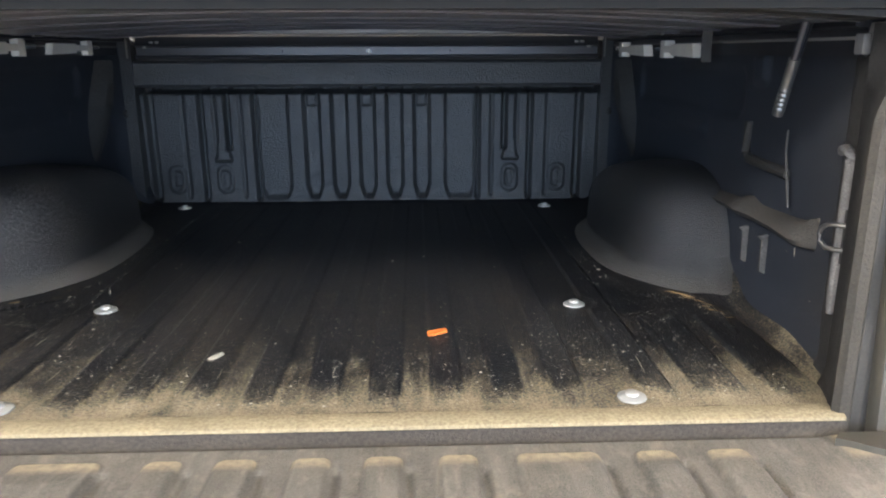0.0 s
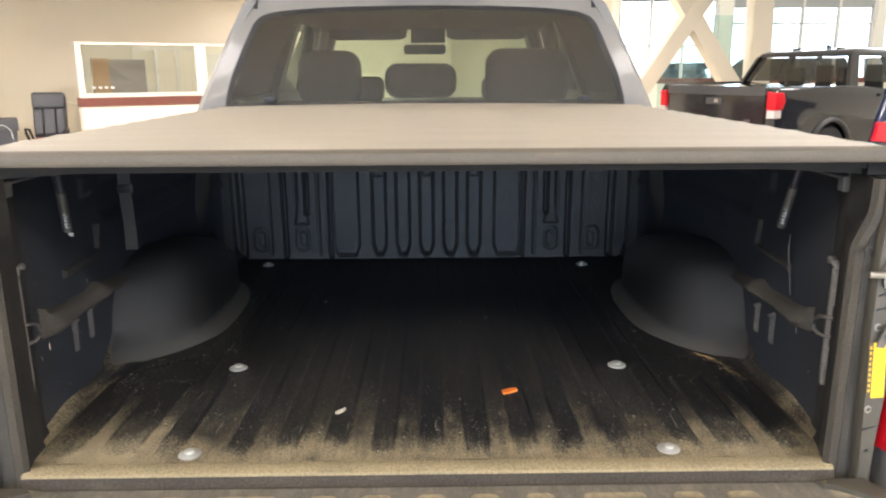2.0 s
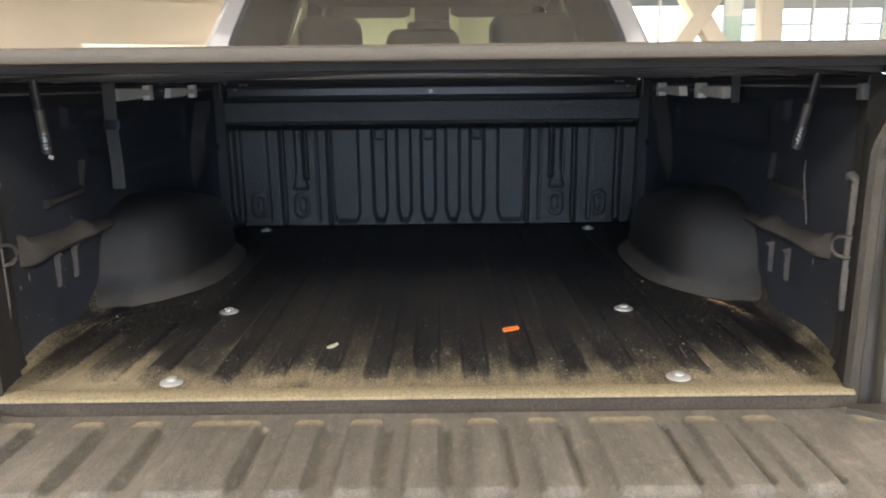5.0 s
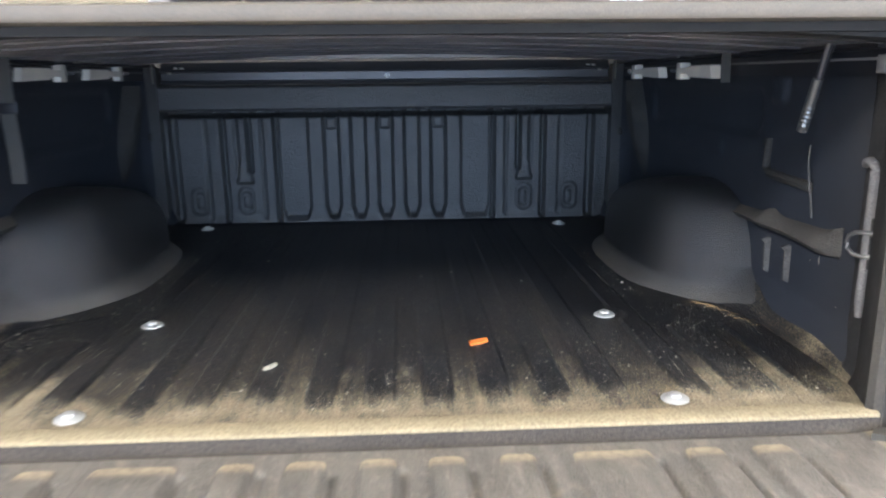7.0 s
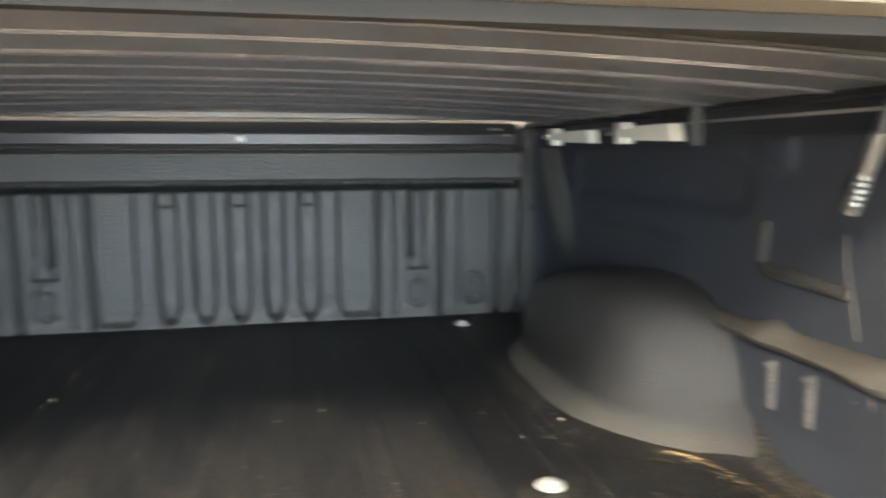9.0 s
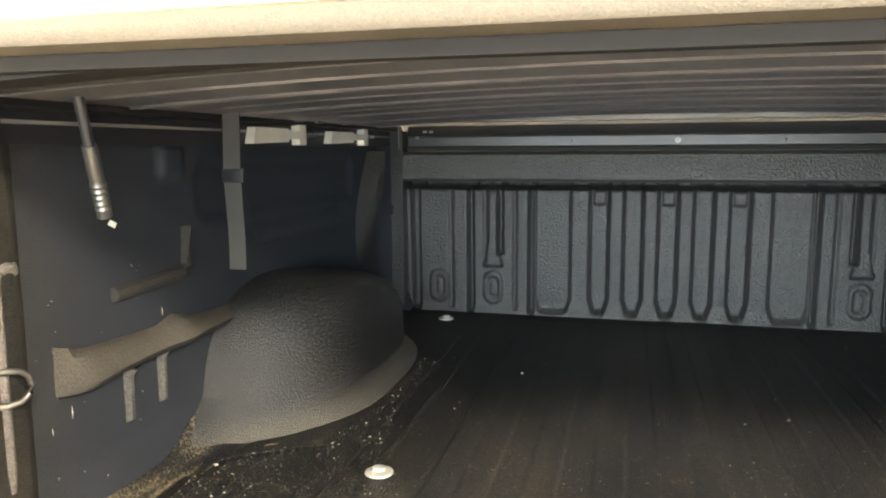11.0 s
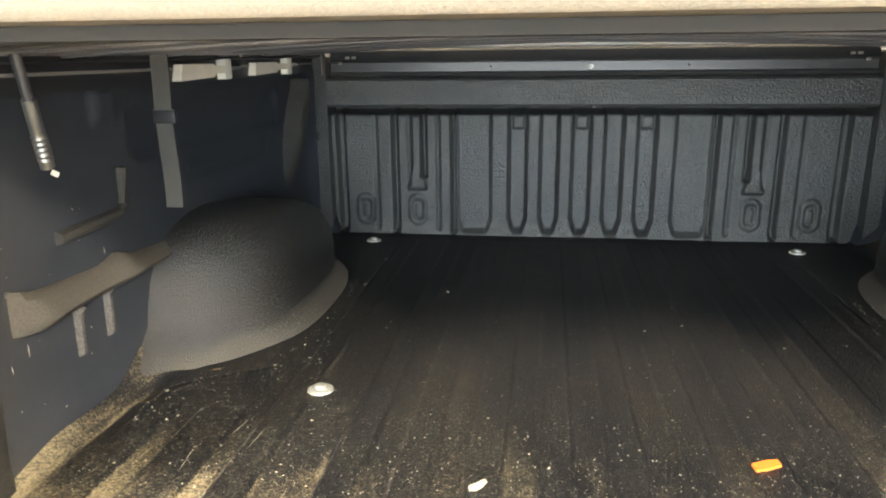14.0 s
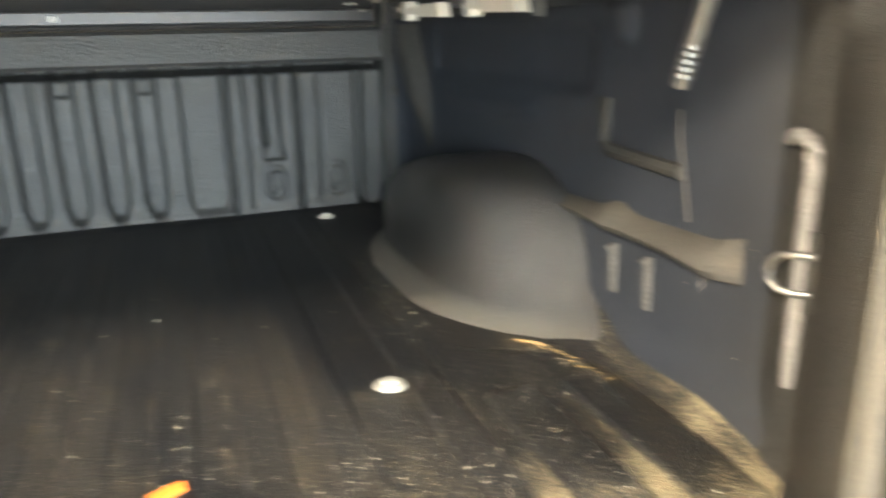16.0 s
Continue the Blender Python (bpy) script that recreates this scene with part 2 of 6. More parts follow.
M_NUB = mat("scuffed_moulding", (0.085, 0.080, 0.074), 0.8, vary=0.4, scale=60, grain=0.9, grain_scale=260, bump=0.9)
M_WORNSTRIP = mat("worn_grey_moulding", (0.17, 0.16, 0.15), 0.8, vary=0.3, scale=30, grain=0.6, grain_scale=300, bump=0.7)
M_POST = mat("grey_plastic", (0.031, 0.029, 0.026), 0.7, vary=0.3, scale=10, grain=0.8, grain_scale=180, bump=0.6, bump_scale=500)
M_BODY = mat("grey_paint", (0.20, 0.192, 0.180), 0.45, vary=0.05, scale=3, coat=0.12, spec=0.35)
M_FLANGE = mat("dirty_post_flange", (0.042, 0.036, 0.026), 0.75, vary=0.3, scale=9, grain=0.5, grain_scale=200, bump=0.4)
M_RECESS = mat("shaded_post_plate", (0.038, 0.034, 0.027), 0.6, vary=0.25, scale=12, grain=0.4, grain_scale=200)
# the cover top's vinyl again, darkened to carry the tail face's shade
M_SHADEVINYL = mat("shaded_rail_vinyl", (0.092, 0.080, 0.063), 0.6, vary=0.12, scale=4, grain=0.3, grain_scale=400, bump=0.25, bump_scale=500)
M_LEDGE = mat("dusty_ledge", (0.064, 0.057, 0.047), 0.8, vary=0.35, scale=12, grain=0.5, grain_scale=260, bump=0.5)
M_SIDEGLASS = glass("dark_side_glass", (0.05, 0.055, 0.05), 1.5)
M_JAMB = mat("painted_jamb", (0.064, 0.058, 0.044), 0.5, vary=0.2, scale=12, second=(0.092, 0.085, 0.066), second_at=0.62, coat=0.2)
M_CABLE = mat("braided_steel", (0.20, 0.195, 0.185), 0.5, metal=0.4, vary=0.5, scale=400)
M_PINK = mat("pale_red_lens", (0.45, 0.008, 0.013), 0.35, vary=0.15, scale=50, spec=0.3)
M_ZINC = mat("zinc_steel", (0.27, 0.255, 0.22), 0.45, metal=0.6, vary=0.2, scale=40)
M_BOLT = mat("dull_galvanised", (0.46, 0.46, 0.42), 0.5, metal=0.35, vary=0.25, scale=60)
M_STEEL = mat("dark_steel", (0.10, 0.10, 0.11), 0.3, metal=0.7, vary=0.3, scale=30)
M_CLAMP2 = mat("grey_bracket", (0.16, 0.155, 0.15), 0.6, vary=0.2, scale=30)
M_STEELB = mat("worn_steel_sleeve", (0.17, 0.165, 0.155), 0.35, metal=0.7, vary=0.35, scale=50)
M_CLAMP = mat("cast_aluminium", (0.80, 0.77, 0.69), 0.5, metal=0.1, vary=0.12, scale=30)
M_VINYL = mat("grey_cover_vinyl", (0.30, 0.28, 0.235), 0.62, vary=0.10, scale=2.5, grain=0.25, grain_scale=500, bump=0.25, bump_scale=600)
M_BACKDROP = glow("bright_daylight", (0.93, 0.97, 1.0), 2.6)
M_GASKET = mat("window_gasket", (0.040, 0.039, 0.038), 0.55, vary=0.15, scale=8)
M_SEAM = mat("dark_rubber_seal", (0.012, 0.0115, 0.011), 0.7, vary=0.2, scale=8, spec=0.25)
M_SLAT = mat("satin_black_aluminium", (0.205, 0.200, 0.218), 0.33, metal=0.55, vary=0.25, scale=3, bump=0.05, bump_scale=60)
M_HEADER = mat("black_anodised_header", (0.060, 0.059, 0.060), 0.36, metal=0.4, vary=0.25, scale=4)
M_GLINT = mat("satin_header_glint", (0.42, 0.41, 0.39), 0.30, metal=0.6, vary=0.2, scale=4)
M_RAIL = mat("black_rail", (0.022, 0.022, 0.025), 0.4, metal=0.2, vary=0.25, scale=10)
M_WEB = mat("black_webbing", (0.058, 0.057, 0.053), 0.85, vary=0.2, scale=60, bump=0.5, bump_scale=900)
M_RED = mat("red_lens", (0.42, 0.004, 0.010), 0.42, vary=0.2, scale=40, spec=0.25)
M_BRAKE = mat("brake_lens", (0.34, 0.004, 0.010), 0.22, vary=0.35, scale=30, coat=0.6)
M_CLEAR = mat("clear_lens", (0.46, 0.40, 0.38), 0.35, vary=0.5, scale=60, spec=0.4)
M_YELLOW = mat("yellow_label", (0.80, 0.52, 0.02), 0.5, vary=0.05)
M_PRINT = mat("label_print", (0.10, 0.08, 0.05), 0.6, vary=0.1)
M_BLACKTRIM = mat("black_trim", (0.03, 0.03, 0.032), 0.45, vary=0.15)
M_SEAT = mat("dark_seat_fabric", (0.030, 0.029, 0.028), 0.9, vary=0.2, scale=20)
M_LININGS = mat("cab_headliner", (0.11, 0.11, 0.108), 0.9, vary=0.1)
M_TINT = glass("privacy_glass", (0.33, 0.36, 0.30), 1.55)
M_CARGLASS = glass("smoked_car_glass", (0.34, 0.36, 0.35), 1.6)
M_SCREEN = glass("windscreen_glass", (0.78, 0.90, 0.78))
M_PANE = glass("clear_glass", (0.93, 0.97, 0.95))
M_GREEN = glass("green_edge_glass", (0.86, 0.95, 0.93))
M_ORANGE = mat("orange_plastic", (0.72, 0.19, 0.03), 0.5, vary=0.12, scale=90)
M_CRUMB = mat("pale_crumbs", (0.42, 0.385, 0.30), 0.9, vary=0.3, scale=200)
M_STRAW = mat("dry_straw", (0.42, 0.29, 0.13), 0.8, vary=0.2, scale=80)
M_CREAM = mat("cream_wall_paint", (0.80, 0.73, 0.60), 0.75, vary=0.03, scale=1.2, bump=0.1, bump_scale=80)
M_SOFFIT = mat("soffit_paint", (0.80, 0.75, 0.65), 0.8, vary=0.04, scale=1.0)
M_CEILING = mat("ceiling_tile", (0.72, 0.68, 0.60), 0.9, vary=0.06, scale=3, grain=0.3, grain_scale=60)
M_TILEFLOOR = mat("polished_floor_tile", (0.52, 0.47, 0.38), 0.25, vary=0.08, scale=2.0, coat=0.3)
M_BRACE = mat("brace_paint", (0.66, 0.59, 0.46), 0.7, vary=0.05, scale=1.5)
M_BLIND = mat("grey_blind", (0.40, 0.38, 0.34), 0.9, vary=0.06, scale=4)
M_FRAME = mat("white_frame_paint", (0.72, 0.68, 0.60), 0.5, vary=0.04)
M_MAHOG = mat("mahogany_trim", (0.16, 0.045, 0.028), 0.45, vary=0.25, scale=6, coat=0.2)
M_OAK = mat("light_wood", (0.40, 0.24, 0.12), 0.5, vary=0.2, scale=5)
M_LEATHER = mat("black_leather", (0.035, 0.036, 0.042), 0.45, vary=0.2, scale=20)
M_MAROON = mat("maroon_fabric", (0.18, 0.025, 0.035), 0.8, vary=0.2, scale=30)
M_GREYBOX = mat("grey_plastic_box", (0.055, 0.055, 0.060), 0.5, vary=0.1)
M_TAUPE = mat("taupe_laminate", (0.26, 0.22, 0.19), 0.5, vary=0.1)
M_BLACKPAINT = mat("black_car_paint", (0.012, 0.012, 0.014), 0.12, vary=0.1, coat=1.0)
M_NAVYPAINT = mat("navy_car_paint", (0.012, 0.020, 0.05), 0.12, vary=0.1, coat=1.0)
M_DARKGLASS = mat("dark_car_glass", (0.075, 0.08, 0.08), 0.05, vary=0.1, coat=1.0)
M_TYRE = mat("tyre_rubber", (0.02, 0.02, 0.02), 0.8, vary=0.2, bump=0.3)
M_RIM = mat("alloy_rim", (0.35, 0.35, 0.36), 0.3, metal=0.8, vary=0.15)
M_CHROME = mat("chrome", (0.7, 0.7, 0.7), 0.12, metal=1.0, vary=0.05)
M_WHITE = mat("white_plastic", (0.8, 0.8, 0.78), 0.5, vary=0.04)
M_DIFFUSER = glow("lamp_diffuser", (1.0, 0.92, 0.78), 6.0)


# ---- mesh helpers ----
INV = {}


def thing(name, m, label, category, group="", kind=""):
    ob = new(name)
    ob.matrix_basis = m
    INV[ob.name] = m.inverted()
    return tagged(ob, label, category, group, kind)


def link_mesh(name, me, material, parent=None, label="", smooth=False):
    if material and not me.materials:
        me.materials.append(material)
    if smooth:
        for p in me.polygons:
            p.use_smooth = True
    ob = new(name, me)
    if parent is not None:
        ob.parent = parent
        ob.matrix_parent_inverse = INV.get(parent.name, Matrix.Identity(4))
    if label:
        ob["label"] = label
    return ob


def part(name, bm, material, parent=None, label="", smooth=False, bevel=0.0, segments=2):
    """Links a bmesh as one mesh object under a thing or a part."""
    if bevel:
        sharp = [e for e in bm.edges if len(e.link_faces) == 2 and e.calc_face_angle(0) > 0.5]
        bmesh.ops.bevel(bm, geom=sharp, offset=bevel, segments=segments, profile=0.6, affect="EDGES", clamp_overlap=True)
        smooth = True
    bmesh.ops.recalc_face_normals(bm, faces=bm.faces)
    me = bpy.data.meshes.new(name)
    bm.to_mesh(me)
    bm.free()
    ob = link_mesh(name, me, material, parent, label)
    if smooth:
        for p in me.polygons:
            p.use_smooth = True
        me.set_sharp_from_angle(angle=radians(38))
    return ob


def box(x0, x1, y0, y1, z0, z1, bm=None, m=None):
    bm = bm or bmesh.new()
    vs = [bm.verts.new(p) for p in ((x0, y0, z0), (x1, y0, z0), (x1, y1, z0), (x0, y1, z0), (x0, y0, z1), (x1, y0, z1), (x1, y1, z1), (x0, y1, z1))]
    for f in ((3, 2, 1, 0), (4, 5, 6, 7), (0, 1, 5, 4), (1, 2, 6, 5), (2, 3, 7, 6), (3, 0, 4, 7)):
        bm.faces.new([vs[i] for i in f])
    if m:
        bmesh.ops.transform(bm, matrix=m, verts=vs)
    return bm


def prism(outline, a, b, axis="x", bm=None):
    """A 2D outline pushed from a to b along an axis; the outline's two numbers are the other two axes in order."""
    bm = bm or bmesh.new()
    spots = {"x": lambda p, t: (t, p[0], p[1]), "y": lambda p, t: (p[0], t, p[1]), "z": lambda p, t: (p[0], p[1], t)}[axis]
    lo, hi = [bm.verts.new(spots(p, a)) for p in outline], [bm.verts.new(spots(p, b)) for p in outline]
    bm.faces.new(lo)
    bm.faces.new(hi)
    for i in range(len(outline)):
        j = (i + 1) % len(outline)
        bm.faces.new((lo[i], lo[j], hi[j], hi[i]))
    return bm


def loft(rings, bm=None, closed=True, caps=True):
    """Skins rows of points, each row as long as the others."""
    bm = bm or bmesh.new()
    rows = [[bm.verts.new(p) for p in ring] for ring in rings]
    n = len(rows[0])
    for r, s in zip(rows, rows[1:]):
        for i in range(n if closed else n - 1):
            j = (i + 1) % n
            bm.faces.new((r[i], r[j], s[j], s[i]))
    if caps and closed:
        bm.faces.new(rows[0])
        bm.faces.new(rows[-1])
    return bm


def tube(points, radius, sides=10, bm=None):
    """A round bar along points; radius may be one number or one for each point."""
    pts = [Vector(p) for p in points]
    radii = radius if isinstance(radius, (list, tuple)) else [radius] * len(pts)
    rings = []
    up = Vector((0.13, 0.21, 0.97))
    for i, p in enumerate(pts):
        d = (pts[min(i + 1, len(pts) - 1)] - pts[max(i - 1, 0)]).normalized()
        u = d.cross(up).normalized()
        v = d.cross(u)
        rings.append([p + radii[i] * (math.cos(a) * u + math.sin(a) * v) for a in (2 * math.pi * k / sides for k in range(sides))])
    return loft(rings, bm)


def lathe(profile, m=None, sides=20, bm=None):
    """Turns (radius, height) points about z, then places the result by m."""
    bm = bm or bmesh.new()
    rings = [[(m or Matrix.Identity(4)) @ Vector((r * math.cos(2 * math.pi * k / sides), r * math.sin(2 * math.pi * k / sides), h)) for k in range(sides)] for r, h in profile]
    return loft(rings, bm)


def sheet(name, xs, ys, fn, material, parent, label="", flip=False):
    """A fine grid whose point (u, v) lies at fn(u, v), which takes whole arrays."""
    u, v = np.meshgrid(xs, ys)
    p = np.stack(fn(u, v), -1).reshape(-1, 3)
    w, h = len(xs), len(ys)
    i = (np.arange(h - 1)[:, None] * w + np.arange(w - 1)[None]).ravel()
    quads = np.stack([i, i + 1, i + w + 1, i + w], -1)
    if flip:
        quads = quads[:, ::-1]
    me = bpy.data.meshes.new(name)
    me.from_pydata(p.tolist(), [], quads.tolist())
    return link_mesh(name, me, material, parent, label, smooth=True)


def step(a, b, t):
    s = np.clip((t - a) / (b - a), 0, 1)
    return s * s * (3 - 2 * s)


def pad(u, v, u0, u1, v0, v1, soft, corner=0.0):
    """1 inside a rounded rectangle, 0 outside, with an edge as wide as soft."""
    cu, cv, hu, hv = (u0 + u1) / 2, (v0 + v1) / 2, (u1 - u0) / 2 - corner, (v1 - v0) / 2 - corner
    du, dv = np.abs(u - cu) - hu, np.abs(v - cv) - hv
    d = np.hypot(np.maximum(du, 0), np.maximum(dv, 0)) + np.minimum(np.maximum(du, dv), 0) - corner
    return 1 - step(-soft / 2, soft / 2, d)


# ---- the pickup whose bed is looked into ----
truck = thing("pickup_truck", pose(0, 2.2, GROUND), "grey crew cab pickup with lowered tailgate and lined bed", "pickup truck")

RIBS = [(c, 0.026, 1.69) for c in (0, 0.102, -0.102, 0.204, -0.204, 0.306, -0.306, 0.405, -0.405, 0.55, -0.55)] + [(c, 0.040, 0.50) for c in (0.655, -0.655, 0.775, -0.775)]


def floor_height(x, y):
    z = 0 * x
    for c, w, b in RIBS:
        # ribs grow out of the flat strip behind the sill
        tall = (0.0068 - 0.0035 * step(0.3, 0.8, y)) * (0.35 + 0.65 * step(0.12, 0.20, y))
        z = np.maximum(z, tall * pad(x, y, c - w, c + w, 0.128, b, 0.010, 0.016))
    for bx, by in ((0.5, 0.13), (0.5, 0.585), (0.64, 1.652)):
        z = z * (1 - pad(np.abs(x), y, bx - 0.045, bx + 0.045, by - 0.045, by + 0.045, 0.02, 0.044))
    # fillet up the side walls, with a moulded edge that swings in round the housing
    z = z + (0.026 + 0.024 * step(0.20, 0.55, y) + 0.035 * step(0.50, 0.66, y)) * np.clip((np.abs(x) - 0.800 - 0.016 * step(0.25, 0.48, y) + 0.034 * step(0.48, 0.63, y)) / (0.056 + 0.034 * step(0.48, 0.63, y)), 0, 1) ** 1.6 * (0.25 + 0.75 * step(0.14, 0.36, y)) * step(0.10, 0.15, y)
    swing = 0.790 - 0.012 * step(0.52, 0.36, y) - 0.16 * step(0.55, 0.70, y)
    z = z + 0.0045 * np.exp(-((np.abs(x) - swing) / 0.0045) ** 2) * step(0.36, 0.44, y) * step(0.70, 0.64, y)
    z = z + 0.008 * np.clip((y - 1.70) / 0.05, 0, 1) ** 2
    front = (0.0016 * np.sin(x * 23) + 0.0012 * np.sin(x * 61 + 2)) * step(0.125, 0.097, y)
    return x, y + front, z + 0.0012 * np.sin(x * 9 + 1) * np.sin(y * 5)


sheet("bed_floor", np.linspace(-0.862, 0.862, 760), np.linspace(0.0965, 1.75, 190), floor_height, M_FLOOR, truck, "ribbed black sprayed bed floor, dusty at the tail")
# rear sill: dusty top strip, a crack behind it and a dirty drop
part("bed_sill", prism([(0.0925, -0.004), (0.0925, 0.0025), (0.087, 0.004), (0.058, 0.004), (0.050, 0.001), (0.049, -0.004)], -0.806, 0.806, "x"), M_LIP, truck, "sill strip caked with tan dust", bevel=0.002)
part("sill_face", box(-0.81, 0.81, 0.056, 0.13, -0.085, -0.0045), M_CRUST, truck, "dirty drop below the sill strip")

def well(side):
    """A rounded wheel housing against one side wall: squarish at its tail, round at the cab end, with a flared foot."""
    yc, half, reach, top = 1.072, 0.412, 0.196, 0.250

    def at(u, v):
        # u: round the plan from the tail end to the cab end; v: from the crown down to the foot
        rho, z = np.sin(v) ** 0.5, top * np.cos(v) ** 0.5
        c, q = np.cos(u), np.sin(u)
        e = np.where(c > 0, 2 / 2.7, 2 / 2.3)
        foot = np.clip(1 - z / 0.036, 0, 1) ** 1.15
        px = np.abs(q) ** e * (reach * rho + (0.014 + 0.030 * step(0.85, 0.30, c)) * foot)
        py = -np.sign(c) * np.abs(c) ** e * (half * rho + 0.012 * foot)
        # the tail end sweeps out along the side wall
        py = py - (0.035 * np.clip(1 - z / 0.22, 0, 1) + 0.17 * np.clip(1 - z / 0.085, 0, 1) ** 1.6) * np.exp(-(px / 0.05) ** 2) * (c > 0) * np.abs(c)
        z = z * (1.10 - 0.30 * step(0.82, 1.50, yc + py))
        return side * (0.866 - px), yc + py, z - 0.003

    vs = np.concatenate([np.linspace(0.0, 1.2, 26) ** 1.0, np.linspace(1.22, np.pi / 2, 34)])
    sheet("wheel_housing", np.concatenate([np.linspace(0, 0.13, 18), np.linspace(0.15, np.pi, 66)]), vs, at, M_WELL, truck, "rounded black wheel housing", flip=side > 0)


    # pale nicks on the cab half of the housing and on its crown
    nick = random.Random(31 + side)
    marks = []
    for k in range(26):
        u, v = nick.uniform(1.3, 2.5), nick.uniform(0.35, 1.35)
        p, q, r = (Vector([float(c) for c in at(np.array(u + a), np.array(v + b))]) for a, b in ((0, 0), (0.02, 0), (0, 0.02)))
        marks.append((p, (q - p).normalized(), (r - p).normalized(), abs(nick.gauss(0, 0.0016)) + 0.0010, nick.uniform(0, 3.1)))
    scuffs("housing_nicks", marks, truck, "small pale nicks in the housing's liner")


def scuffs(name, marks, parent, label):
    """Small raised scrapes on a surface; each mark is a point, two directions in the surface, half a length and a turn."""
    vs, fs = [], []
    for p, d, e, a, r in marks:
        out = d.cross(e).normalized()
        if out.x * p.x > 0:
            out = -out
        m, w = d * math.cos(r) + e * math.sin(r), e * math.cos(r) - d * math.sin(r)
        i = len(vs)
        vs += [tuple(p + m * (a * f) + w * (min(a, 0.0045) * g) + out * h) for f, g, h in ((-1, 0, 0), (-0.2, 0.22, 0.0001), (1, 0.05, 0), (0.1, -0.26, 0.0001), (0.05, 0.02, 0.0012))]
        fs += [(i + k, i + (k + 1) % 4, i + 4) for k in range(4)]
    me = bpy.data.meshes.new(name)
    me.from_pydata(vs, [], fs)
    return tagged(link_mesh(name, me, M_CRUMB, parent, label), kind="stuff")


for side in (-1, 1):
    well(side)


def side_wall(side):
    def at(y, z):
        r = 0 * y
        r = r + 0.010 * pad(y, z, 0.55, 0.61, 0.475, 0.53, 0.012, 0.01)
        r = r + 0.008 * pad(y, z, 0.85, 1.30, 0.34, 0.37, 0.03, 0.01)
        r = r + 0.05 * step(1.60, 1.74, y)
        r = r + 0.018 * (1 - step(0.0, 0.09, z))
        r = r - 0.012 * pad(y, z, 0.66, 1.40, 0.40, 0.50, 0.03, 0.03)
        return side * (0.868 - r), y, z
    sheet("bed_side", np.linspace(0.15, 1.76, 190), np.linspace(-0.005, 0.575, 84), at, M_WALL, truck, "moulded black bed side wall", flip=side > 0)
    # pale scrapes, most of them upright, towards the tail
    scrape = random.Random(17 + side)
    marks = []
    for k in range(30 if side < 0 else 12):
        y, z = scrape.uniform(0.20, 0.62), 0.05 + 0.32 * scrape.random() ** 1.3
        p = Vector([float(c) for c in at(np.array(y), np.array(z))])
        long = scrape.random() < 0.16
        marks.append((p, Vector((0, 0, 1)), Vector((0, 1, 0)), scrape.uniform(0.006, 0.014) if long else 0.0008 + abs(scrape.gauss(0, 0.0012)), scrape.gauss(0, 0.05) if long else scrape.uniform(0, 3)))
    scuffs("wall_scrapes", marks, truck, "pale scrapes on the bed side wall")


def ledge(side):
    """Moulded ridge from the housing back to the rear post, deeper at its tail end."""
    rings = []
    for y in np.linspace(0.300, 0.84, 26):
        f = (y - 0.300) / 0.54
        hi = (0.240 if side > 0 else 0.252) - (0.018 if side > 0 else 0.026) * f + 0.014 * math.exp(-((y - 0.295) / 0.035) ** 2) + 0.014 * math.exp(-((y - 0.565) / 0.03) ** 2)
        lo = 0.194 + 0.004 * f - 0.006 * math.exp(-((y - 0.34) / 0.06) ** 2)
        out = 0.036 * min(1, 0.10 + (y - 0.300) / 0.040) + 0.008 * math.exp(-((y - 0.565) / 0.03) ** 2)
        rings.append([(side * (0.872 - d), y, z) for d, z in ((0, lo), (out * 0.7, lo + 0.006), (out, lo + 0.018), (out * 0.95, (lo + hi) / 2), (out * 0.75, hi - 0.012), (0.010, hi), (0, hi))])
    part("wall_ledge", loft(rings), M_LEDGE, truck, "dusty moulded ledge on the bed side", smooth=True)
    for yy, z0, z1 in ((0.478, 0.098, 0.180), (0.566, 0.098, 0.178)) if side > 0 else ((0.438, 0.112, 0.198), (0.520, 0.116, 0.204)):
        part("wall_nub", loft([[(side * (0.866 - o), yy + a * 0.0058, z) for a, o in ((-1, 0), (-0.6, w), (0.6, w), (1, 0))] for z, w in ((z0, 0.0), (z0 + 0.005, 0.010), (z1 - 0.012, 0.012), (z1 - 0.004, 0.020), (z1, 0.006))]), M_NUB, truck, smooth=True)
    ell = [(0.608, 0.395), (0.606, 0.330), (0.590, 0.318), (0.42, 0.312)]
    part("wall_rib", tube([(side * 0.864, y, z) for y, z in ell], 0.011, 8), M_POST, truck, smooth=True)
    if side > 0:
        part("wall_cable", tube([(side * 0.852, 0.418, 0.395), (side * 0.850, 0.413, 0.36), (side * 0.851, 0.397, 0.30), (side * 0.853, 0.388, 0.255)], 0.0024, 6), M_NUB, truck, "thin dark cable on the bed side", smooth=True)
    # tapering gusset below the cover near the cab
    rings = []
    for z in np.linspace(0.515, 0.20, 18):
        f = (0.515 - z) / 0.315
        w = 0.020 + 0.050 * math.sin(math.pi * min(1, f * 0.9)) ** 1.3
        o = 0.055 * math.sin(math.pi * min(1, 0.35 + 0.65 * f)) + 0.004
        yc = 1.545 - 0.09 * f
        rings.append([(side * (0.872 - d), yc + a * w, z) for a, d in ((-1, 0), (-0.5, o * 0.8), (0, o), (0.6, o * 0.7), (1, 0))])
    part("wall_gusset", loft(rings), M_POST, truck, "tapering moulded gusset", smooth=True)


for side in (-1, 1):
    side_wall(side)
    ledge(side)


